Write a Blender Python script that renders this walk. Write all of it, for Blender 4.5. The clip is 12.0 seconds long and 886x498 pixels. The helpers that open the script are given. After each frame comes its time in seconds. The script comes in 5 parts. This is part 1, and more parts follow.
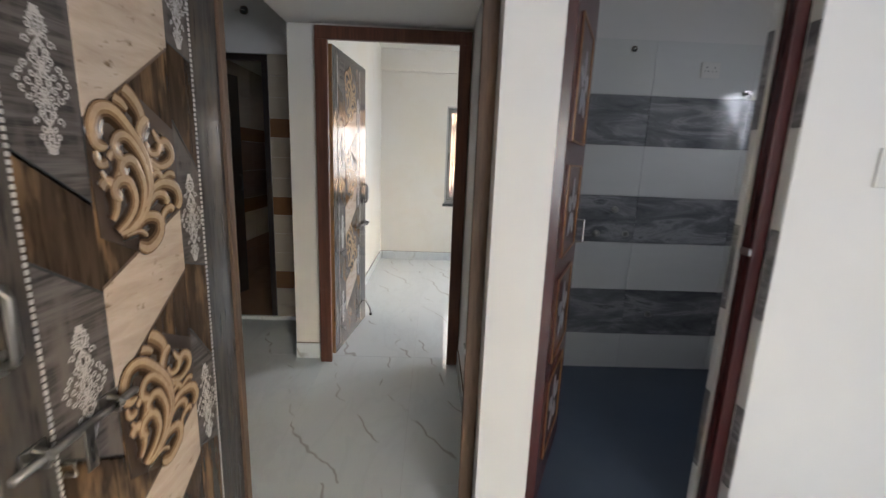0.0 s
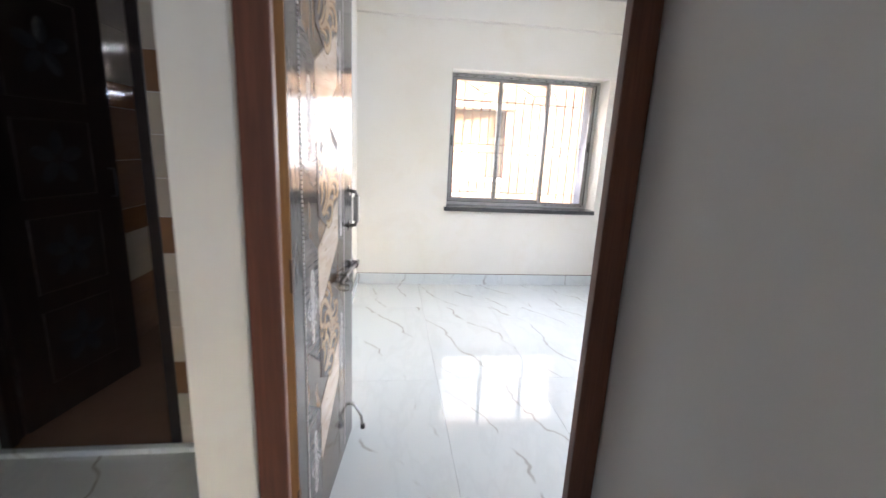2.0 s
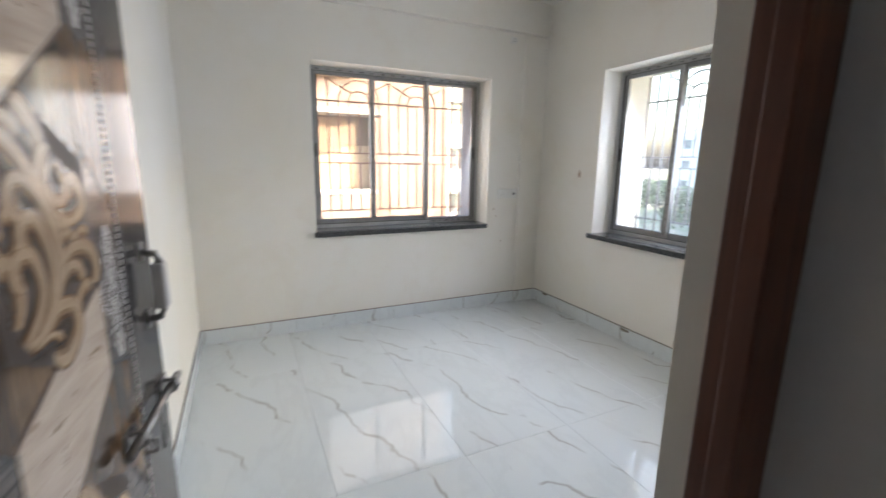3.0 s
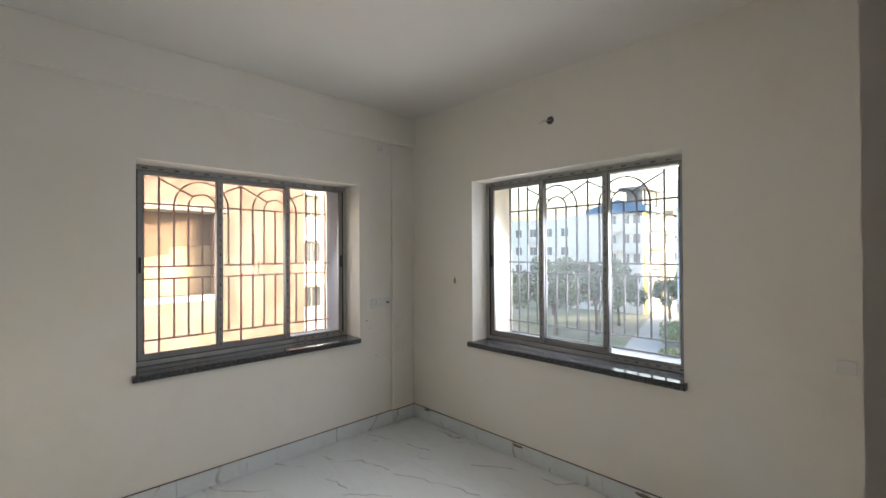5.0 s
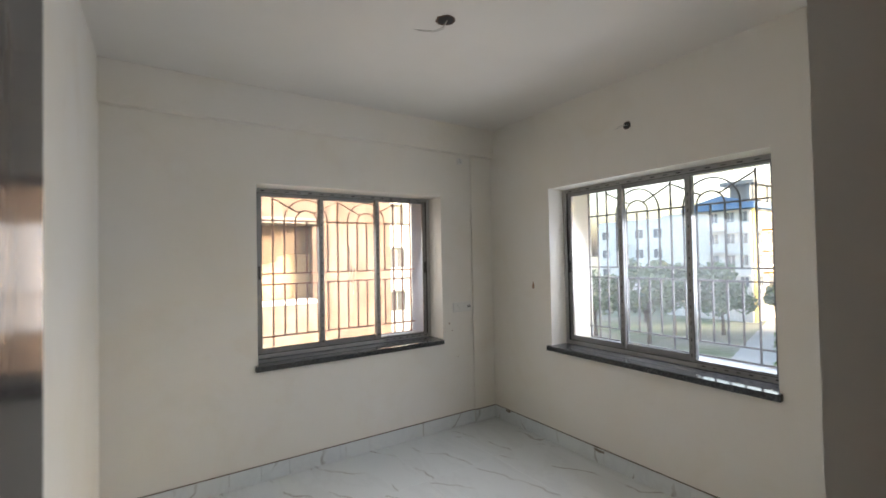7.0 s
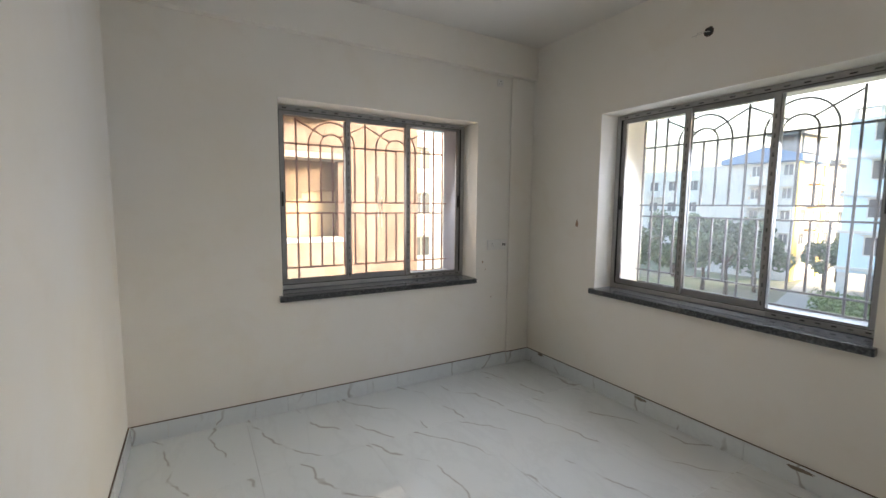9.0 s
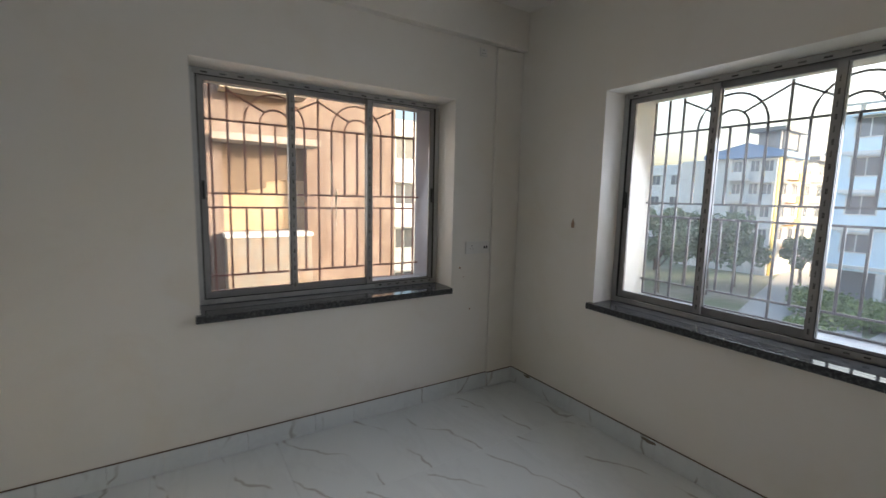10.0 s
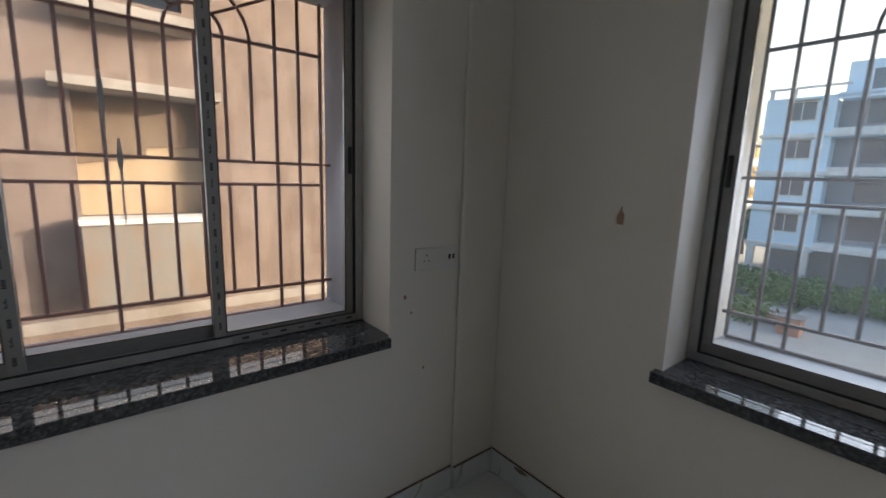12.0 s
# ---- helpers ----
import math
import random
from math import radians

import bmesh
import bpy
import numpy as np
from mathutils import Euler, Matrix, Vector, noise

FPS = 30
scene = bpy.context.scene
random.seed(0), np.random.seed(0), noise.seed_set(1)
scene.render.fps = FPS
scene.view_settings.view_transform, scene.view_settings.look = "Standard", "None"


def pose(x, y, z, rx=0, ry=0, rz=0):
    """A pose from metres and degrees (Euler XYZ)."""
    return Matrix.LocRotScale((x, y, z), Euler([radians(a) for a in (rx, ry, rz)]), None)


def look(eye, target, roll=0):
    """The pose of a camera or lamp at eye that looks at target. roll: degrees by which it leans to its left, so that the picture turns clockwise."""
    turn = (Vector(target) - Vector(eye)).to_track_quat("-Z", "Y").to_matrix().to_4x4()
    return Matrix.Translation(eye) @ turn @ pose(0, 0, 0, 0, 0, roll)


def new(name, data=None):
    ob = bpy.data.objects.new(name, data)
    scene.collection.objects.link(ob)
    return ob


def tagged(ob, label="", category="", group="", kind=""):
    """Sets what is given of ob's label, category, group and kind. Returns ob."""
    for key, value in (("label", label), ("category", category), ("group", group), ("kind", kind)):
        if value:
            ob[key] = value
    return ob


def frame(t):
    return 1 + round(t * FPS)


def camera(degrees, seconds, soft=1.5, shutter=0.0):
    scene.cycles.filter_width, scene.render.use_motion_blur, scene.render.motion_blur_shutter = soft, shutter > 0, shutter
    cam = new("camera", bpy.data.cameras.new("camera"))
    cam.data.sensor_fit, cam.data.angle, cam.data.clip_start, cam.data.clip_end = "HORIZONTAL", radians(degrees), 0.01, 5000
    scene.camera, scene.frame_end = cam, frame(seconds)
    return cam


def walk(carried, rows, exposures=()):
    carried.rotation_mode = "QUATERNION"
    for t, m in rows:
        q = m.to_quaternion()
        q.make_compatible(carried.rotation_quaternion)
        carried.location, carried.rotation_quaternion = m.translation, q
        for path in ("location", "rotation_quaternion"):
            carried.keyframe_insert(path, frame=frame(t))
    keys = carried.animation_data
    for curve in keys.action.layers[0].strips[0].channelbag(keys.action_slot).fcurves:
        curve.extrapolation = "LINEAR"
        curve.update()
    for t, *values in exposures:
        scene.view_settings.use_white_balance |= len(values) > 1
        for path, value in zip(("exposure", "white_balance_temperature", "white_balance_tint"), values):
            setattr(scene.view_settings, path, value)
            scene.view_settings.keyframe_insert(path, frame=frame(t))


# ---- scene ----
cam = camera(92.0, 12.0, shutter=0.35)
PATH = [
    (0, (-0.047, -0.052, 1.355), (0.008, 1.906, 0.954), 2.2),
    (0.5, (-0.194, 0.364, 1.356), (-0.118, 2.321, 0.947), 2.6),
    (1, (-0.285, 0.769, 1.343), (-0.203, 2.719, 0.908), 2.0),
    (1.5, (-0.333, 1.202, 1.35), (-0.247, 3.145, 0.886), 2.1),
    (2, (-0.445, 1.651, 1.331), (-0.192, 3.583, 0.881), 2.8),
    (2.5, (-0.455, 2.017, 1.328), (0.048, 3.904, 0.895), 1.6),
    (3, (-0.41, 2.388, 1.344), (0.426, 4.161, 0.947), 0.9),
    (3.5, (-0.384, 2.674, 1.372), (0.892, 4.171, 1.008), 0.2),
    (5.5, (-0.35, 2.754, 1.527), (1.035, 4.194, 1.612), -1.1),
    (6, (-0.383, 2.753, 1.533), (0.918, 4.268, 1.647), -1.4),
    (6.5, (-0.403, 2.716, 1.534), (0.838, 4.28, 1.648), -1.8),
    (7, (-0.451, 2.602, 1.516), (0.65, 4.271, 1.557), -1.1),
    (7.5, (-0.495, 2.507, 1.462), (0.492, 4.245, 1.398), -0.7),
    (9.5, (-0.225, 3.092, 1.391), (0.789, 4.802, 1.171), 0.8),
    (10, (0.009, 3.341, 1.42), (1.072, 5.018, 1.178), 1.3),
    (10.5, (0.202, 3.678, 1.395), (1.417, 5.247, 1.142), 1.9),
    (11, (0.398, 3.965, 1.393), (1.639, 5.509, 1.116), 1.9),
    (11.5, (0.661, 4.203, 1.41), (1.896, 5.744, 1.094), 1.9),
    (12, (0.827, 4.493, 1.38), (2.071, 6.022, 1.046), 1.9),
]
walk(cam, [(t, look(eye, target, roll)) for t, eye, target, roll in PATH],
     exposures=[(0, 4.2, 6300, 10), (0.5, 4.6, 6150, 10), (1.0, 4.82, 6050, 10), (1.5, 4.97, 6000, 12), (2.2, 4.62, 5950, 12), (3.0, 3.88, 6000, 10), (3.7, 3.3, 6350, 10), (5.3, 3.33, 6400, 10), (7.0, 3.38, 6350, 10), (7.6, 3.45, 6350, 10), (9.5, 3.0, 6300, 10), (10.5, 2.3, 6050, 10), (11.0, 2.2, 6000, 10), (12.0, 1.98, 5950, 10)])

XW, XE, YN = -0.755, 2.21, 5.79          # bedroom's inner faces

# ---- light ----
SUN_TO = Vector((0.775, -0.596, 0.209)).normalized()
world = bpy.data.worlds.new("world")
scene.world = world
world.use_nodes = True
wn = world.node_tree.nodes
sky = wn.new("ShaderNodeTexSky")
sky.sky_type = "NISHITA"
sky.sun_disc = False
sky.sun_elevation = math.asin(SUN_TO.z)
sky.sun_rotation = math.atan2(SUN_TO.x, SUN_TO.y)
sky.air_density, sky.dust_density, sky.ozone_density = 1.0, 7.0, 1.0
world.node_tree.links.new(sky.outputs[0], wn["Background"].inputs[0])
wn["Background"].inputs[1].default_value = 0.15
sun = new("sun", bpy.data.lights.new("sun", "SUN"))
sun.data.energy, sun.data.angle, sun.data.color = 0.95, radians(1.5), (1.0, 0.86, 0.78)
sun.matrix_world = look((0, 0, 30), Vector((0, 0, 30)) - SUN_TO)


def window_light(name, at, target, sx, sy, watts, tint=(0.87, 0.89, 1.0)):
    """The sky's light in a window's opening."""
    lamp = new(name, bpy.data.lights.new(name, "AREA"))
    lamp.data.shape, lamp.data.size, lamp.data.size_y = "RECTANGLE", sx, sy
    lamp.data.energy, lamp.data.color = watts, tint
    lamp.matrix_world = look(at, target)
    return lamp


window_light("window_light_north", (0.865, YN + 0.46, 1.42), (0.865, 4.2, 0.4), 1.36, 0.80, 0.95, (1.0, 0.95, 0.93))
window_light("window_light_east", (XE + 0.47, 4.27, 1.42), (0.75, 4.62, 0.2), 1.30, 0.80, 3.0)
window_light("window_light_bath", (-1.5, 5.46, 1.75), (-1.5, 3.0, 1.2), 0.45, 0.45, 3.2)
window_light("window_light_wash", (2.52, 1.85, 1.75), (1.2, 1.95, 0.9), 0.40, 0.54, 0.48)
# Added fill for hall and doors; its living room window is unseen.
window_light("living_fill_light", (2.0, -3.62, 1.45), (0.6, 0.0, 1.1), 1.7, 1.3, 4.9)


# ---- materials ----
class G:
    """A small builder of node materials."""

    def __init__(self, name, rough=0.6, metal=0.0):
        self.m = bpy.data.materials.new(name)
        self.m.use_nodes = True
        self.n, self.l = self.m.node_tree.nodes, self.m.node_tree.links
        self.b = self.n["Principled BSDF"]
        self.set("Roughness", rough)
        self.set("Metallic", metal)
        self.tc = self.n.new("ShaderNodeTexCoord")

    def set(self, key, v):
        if hasattr(v, "links"):
            self.l.new(v, self.b.inputs[key])
        else:
            self.b.inputs[key].default_value = v

    def coord(self, which="Object", scale=(1, 1, 1), rot=(0, 0, 0), rand=0.0):
        mp = self.n.new("ShaderNodeMapping")
        mp.inputs["Scale"].default_value = scale
        mp.inputs["Rotation"].default_value = [radians(a) for a in rot]
        src = self.tc.outputs[which]
        if which == "World":
            src = None
        self.l.new(src, mp.inputs["Vector"])
        if rand:
            oi = self.n.new("ShaderNodeObjectInfo")
            mu = self.n.new("ShaderNodeVectorMath")
            mu.operation = "SCALE"
            cx = self.n.new("ShaderNodeCombineXYZ")
            for k in range(3):
                self.l.new(oi.outputs["Random"], cx.inputs[k])
            self.l.new(cx.outputs[0], mu.inputs[0])
            mu.inputs["Scale"].default_value = rand
            self.l.new(mu.outputs[0], mp.inputs["Location"])
        return mp.outputs[0]

    def noise(self, vec, scale, detail=4, rough=0.55, distort=0.0):
        t = self.n.new("ShaderNodeTexNoise")
        t.inputs["Scale"].default_value, t.inputs["Detail"].default_value = scale, detail
        t.inputs["Roughness"].default_value, t.inputs["Distortion"].default_value = rough, distort
        self.l.new(vec, t.inputs["Vector"])
        return t.outputs["Fac"]

    def wave(self, vec, scale, distort=4, detail=3, dscale=1.0, kind="BANDS", axis="X"):
        t = self.n.new("ShaderNodeTexWave")
        t.wave_type = kind
        t.bands_direction = axis
        for k, v in (("Scale", scale), ("Distortion", distort), ("Detail", detail), ("Detail Scale", dscale)):
            t.inputs[k].default_value = v
        self.l.new(vec, t.inputs["Vector"])
        return t.outputs["Fac"]

    def ramp(self, fac, stops, mode="LINEAR"):
        r = self.n.new("ShaderNodeValToRGB")
        r.color_ramp.interpolation = mode
        el = r.color_ramp.elements
        while len(el) < len(stops):
            el.new(0.5)
        for e, (p, c) in zip(el, stops):
            e.position = p
            e.color = c if isinstance(c, tuple) else (c, c, c, 1)
        self.l.new(fac, r.inputs[0])
        return r.outputs[0]

    def mix(self, fac, a, b, mode="MIX"):
        x = self.n.new("ShaderNodeMix")
        x.data_type, x.blend_type = "RGBA", mode
        for k, v in ((0, fac), (6, a), (7, b)):
            if hasattr(v, "links"):
                self.l.new(v, x.inputs[k])
            else:
                x.inputs[k].default_value = v
        return x.outputs[2]

    def random(self):
        return self.n.new("ShaderNodeObjectInfo").outputs["Random"]

    def bump(self, fac, strength=0.1, dist=0.002):
        b = self.n.new("ShaderNodeBump")
        b.inputs["Strength"].default_value, b.inputs["Distance"].default_value = strength, dist
        self.l.new(fac, b.inputs["Height"])
        self.l.new(b.outputs[0], self.b.inputs["Normal"])


def paint(name, a, b, rough=0.75, grain=90, stain=1.3, bump=0.12):
    g = G(name, rough)
    v = g.coord()
    big = g.noise(v, stain, 3)
    c = g.mix(g.ramp(big, [(0.35, 0), (0.7, 1)]), a, b)
    g.set("Base Color", c)
    f = g.noise(v, grain, 3)
    g.bump(f, bump, 0.0015)
    return g.m


def metal(name, col, rough=0.35, m=1.0):
    g = G(name, rough, m)
    v = g.coord()
    g.set("Base Color", g.mix(g.noise(v, 30, 4), col, tuple(0.7 * c for c in col[:3]) + (1,)))
    g.set("Roughness", g.ramp(g.noise(v, 14, 4), [(0.3, rough * 0.8), (0.7, min(1, rough * 1.4))]))
    return g.m


def wood(name, dark, light, rough=0.5, scale=1.0, axis=2, rand=3.0):
    """Grain that runs along one axis of the object."""
    g = G(name, rough)
    st = [14 * scale] * 3
    st[axis] = 0.9 * scale
    v = g.coord(scale=st, rand=rand)
    n = g.noise(v, 1.6, 6, 0.6, 0.6)
    fine = g.noise(v, 9, 5)
    c = g.mix(g.ramp(n, [(0.3, 0), (0.68, 1)]), dark, light)
    g.set("Base Color", g.mix(g.ramp(fine, [(0.35, 0.45), (0.6, 0.0)]), c, dark))
    g.bump(fine, 0.2, 0.001)
    return g.m


def plain(name, col, rough=0.5, metal_=0.0):
    g = G(name, rough, metal_)
    v = g.coord()
    g.set("Base Color", g.mix(g.noise(v, 25, 3), col, tuple(0.88 * c for c in col[:3]) + (1,)))
    return g.m


def marble(name, base, vein, rough=0.015, vs=1.0):
    """Polished white tile with thin diagonal grey veins, other on each tile."""
    g = G(name, rough)
    v = g.coord(rand=37.0)
    w = g.wave(g.coord(rot=(0, 0, -24), rand=37.0), 1.05 * vs, 6, 4, 1.4)
    thin = g.ramp(w, [(0.0, 0.95), (0.0018, 0.75), (0.0075, 0.0), (1.0, 0.0)])
    patch = g.ramp(g.noise(v, 4.2 * vs, 2), [(0.44, 0), (0.54, 1)])
    w2 = g.noise(g.coord(scale=(1, 0.4, 1), rot=(0, 0, -24), rand=21.0), 3.0 * vs, 5, 0.6, 0.4)
    soft = g.ramp(w2, [(0.46, 0.0), (0.5, 0.16), (0.54, 0.0)])
    c = g.mix(g.mix(1.0, thin, patch, "MULTIPLY"), base, vein)
    c = g.mix(soft, c, tuple(0.72 * b for b in base[:3]) + (1,))
    g.set("Base Color", c)
    g.set("Specular IOR Level", 0.19)
    return g.m


def old_paint(name, a, b, stain):
    """Off-white wall paint with faint yellowed damp patches and roller texture."""
    g = G(name, 0.6)
    v = g.coord()
    c = g.mix(g.ramp(g.noise(v, 1.3, 3), [(0.35, 0), (0.7, 1)]), a, b)
    c = g.mix(g.ramp(g.noise(v, 2.1, 6, 0.62, 0.5), [(0.54, 0.0), (0.76, 0.34)]), c, stain)
    c = g.mix(g.ramp(g.noise(v, 16, 5, 0.65), [(0.60, 0.0), (0.78, 0.14)]), c, stain)
    g.set("Base Color", c)
    g.bump(g.mix(0.5, g.noise(v, 90, 3), g.noise(v, 9, 4)), 0.16, 0.002)
    return g.m


WALL = old_paint("wall_paint", (0.765, 0.739, 0.680, 1), (0.745, 0.704, 0.612, 1), (0.66, 0.585, 0.46, 1))
WALL_HALL = paint("hall_paint", (0.73, 0.72, 0.70, 1), (0.69, 0.68, 0.655, 1), 0.6)
CEIL = paint("ceiling_paint", (0.745, 0.72, 0.672, 1), (0.705, 0.68, 0.625, 1), 0.8)
MARBLE = marble("polished_tile", (0.66, 0.69, 0.685, 1), (0.40, 0.395, 0.37, 1))
GROUT = plain("grout", (0.58, 0.60, 0.59, 1), 0.9)
BROWN = wood("red_brown_frame", (0.072, 0.024, 0.013, 1), (0.18, 0.067, 0.035, 1), 0.42)
DULL = wood("old_frame", (0.055, 0.032, 0.019, 1), (0.19, 0.115, 0.072, 1), 0.6, 0.8)
RAW = wood("raw_pink_edge", (0.40, 0.25, 0.17, 1), (0.58, 0.40, 0.29, 1), 0.6)
OCHRE = wood("raw_edge", (0.20, 0.095, 0.03, 1), (0.36, 0.19, 0.07, 1), 0.55)
ALU = metal("aluminium", (0.52, 0.52, 0.51, 1), 0.45, 0.65)
SASH = metal("dark_aluminium", (0.34, 0.34, 0.335, 1), 0.4, 0.6)
TAPE = plain("protective_tape", (0.33, 0.325, 0.31, 1), 0.55)
BLACK = plain("black_rubber", (0.02, 0.02, 0.02, 1), 0.5)
IRON = plain("grille_paint", (0.21, 0.085, 0.066, 1), 0.5)
GREY_IRON = plain("grey_grille_paint", (0.105, 0.095, 0.09, 1), 0.5)
DARK_STEEL = metal("worn_steel", (0.30, 0.285, 0.27, 1), 0.32)
STEEL = metal("steel", (0.55, 0.54, 0.52, 1), 0.3)
WHITE_PLASTIC = plain("white_plastic", (0.75, 0.74, 0.70, 1), 0.35)


def granite():
    g = G("granite_sill", 0.03)
    g.set("Specular IOR Level", 0.5)
    v = g.coord()
    c = g.ramp(g.noise(v, 70, 3, 0.7), [(0.40, (0.022, 0.024, 0.025, 1)), (0.54, (0.062, 0.066, 0.067, 1)), (0.68, (0.15, 0.15, 0.147, 1))])
    g.set("Base Color", g.mix(g.ramp(g.noise(v, 9, 3), [(0.4, 0.0), (0.7, 0.5)]), c, (0.035, 0.037, 0.04, 1)))
    return g.m


GRANITE = granite()


def glass(name, haze=0.0):
    g = G(name, 0.02)
    g.n.remove(g.b)
    tr, gl, mx = g.n.new("ShaderNodeBsdfTransparent"), g.n.new("ShaderNodeBsdfGlossy"), g.n.new("ShaderNodeMixShader")
    tr.inputs[0].default_value = (0.93, 0.95, 0.95, 1)
    gl.inputs["Roughness"].default_value = 0.02
    fr = g.n.new("ShaderNodeFresnel")
    fr.inputs[0].default_value = 1.3
    g.l.new(fr.outputs[0], mx.inputs[0])
    g.l.new(tr.outputs[0], mx.inputs[1])
    g.l.new(gl.outputs[0], mx.inputs[2])
    out = mx.outputs[0]
    if haze:
        tl, film = g.n.new("ShaderNodeBsdfTranslucent"), g.n.new("ShaderNodeMixShader")
        tl.inputs[0].default_value = (0.88, 0.90, 0.92, 1)
        g.l.new(g.ramp(g.noise(g.coord(), 6.0, 5), [(0.3, 0.75 * haze), (0.7, 1.25 * haze)]), film.inputs[0])
        g.l.new(out, film.inputs[1])
        g.l.new(tl.outputs[0], film.inputs[2])
        out = film.outputs[0]
    g.l.new(out, g.n["Material Output"].inputs[0])
    return g.m


# Pale translucent film added so that the view outside looks hazy.
GLASS = glass("window_glass", 0.015)
HAZY = glass("hazy_glass", 0.022)


# ---- mesh helpers ----
def mesh_of(name, bm, mats, smooth=False):
    me = bpy.data.meshes.new(name)
    bm.normal_update()
    bm.to_mesh(me)
    bm.free()
    for m in (mats if isinstance(mats, (list, tuple)) else [mats]):
        me.materials.append(m)
    if smooth:
        for p in me.polygons:
            p.use_smooth = True
    return me


def part(name, bm, material, parent=None, label="", at=None, smooth=False):
    """One mesh object under a thing or under a part; at: its pose below the parent."""
    ob = new(name, mesh_of(name, bm, material, smooth))
    if parent is not None:
        ob.parent = parent
    if at is not None:
        ob.matrix_basis = at
    return tagged(ob, label)


def piece(name, me, parent, at):
    ob = new(name, me)
    ob.parent = parent
    ob.matrix_basis = at
    return ob


def boxes(*bs, bevel=0.0, bm=None, mi=0):
    """Boxes (x0, y0, z0, x1, y1, z1) in one bmesh."""
    bm = bm or bmesh.new()
    for x0, y0, z0, x1, y1, z1 in bs:
        r = bmesh.ops.create_cube(bm, size=1.0, matrix=Matrix.Translation(((x0 + x1) / 2, (y0 + y1) / 2, (z0 + z1) / 2)) @ Matrix.Diagonal((x1 - x0, y1 - y0, z1 - z0, 1)))
        es = {e for v in r["verts"] for e in v.link_edges}
        fs = {f for v in r["verts"] for f in v.link_faces}
        for f in fs:
            f.material_index = mi
        if bevel:
            bmesh.ops.bevel(bm, geom=list(es), offset=bevel, segments=2, affect="EDGES", profile=0.5)
    return bm


def prism(pts, z0, z1, bevel=0.0, bm=None, axes="xyz"):
    """A polygon of (u, v) points, drawn from z0 to z1; axes says which world axes u, v and the depth are."""
    bm = bm or bmesh.new()

    def at(u, v, w):
        d = dict(zip(axes, (u, v, w)))
        return (d["x"], d["y"], d["z"])
    lo = [bm.verts.new(at(u, v, z0)) for u, v in pts]
    hi = [bm.verts.new(at(u, v, z1)) for u, v in pts]
    fs = [bm.faces.new(lo[::-1]), bm.faces.new(hi)]
    n = len(pts)
    for i in range(n):
        fs.append(bm.faces.new((lo[i], lo[(i + 1) % n], hi[(i + 1) % n], hi[i])))
    bmesh.ops.recalc_face_normals(bm, faces=fs)
    if bevel:
        es = {e for f in fs[:2] for e in f.edges}
        bmesh.ops.bevel(bm, geom=list(es), offset=bevel, segments=2, affect="EDGES", profile=0.5)
    return bm


def tube(pts, r, sides=8, bm=None, closed=False, taper=None):
    """A rod along points."""
    bm = bm or bmesh.new()
    pts = [Vector(p) for p in pts]
    rings = []
    n = len(pts)
    for i, p in enumerate(pts):
        a = pts[i - 1] if (i or closed) else pts[i]
        b = pts[(i + 1) % n] if (i < n - 1 or closed) else pts[i]
        d = (b - a).normalized()
        up = Vector((0, 0, 1)) if abs(d.z) < 0.9 else Vector((1, 0, 0))
        s = d.cross(up).normalized()
        u = s.cross(d)
        rr = r * (taper[i] if taper else 1)
        rings.append([bm.verts.new(p + s * (rr * math.cos(k * 2 * math.pi / sides)) + u * (rr * math.sin(k * 2 * math.pi / sides))) for k in range(sides)])
    fs = []
    for i in range(n if closed else n - 1):
        a, b = rings[i], rings[(i + 1) % n]
        for k in range(sides):
            fs.append(bm.faces.new((a[k], a[(k + 1) % sides], b[(k + 1) % sides], b[k])))
    if not closed:
        fs += [bm.faces.new(rings[0][::-1]), bm.faces.new(rings[-1])]
    bmesh.ops.recalc_face_normals(bm, faces=fs)
    return bm


def empty(name, at=None, **tags):
    ob = new(name)
    if at is not None:
        ob.matrix_basis = at
    return tagged(ob, **tags)


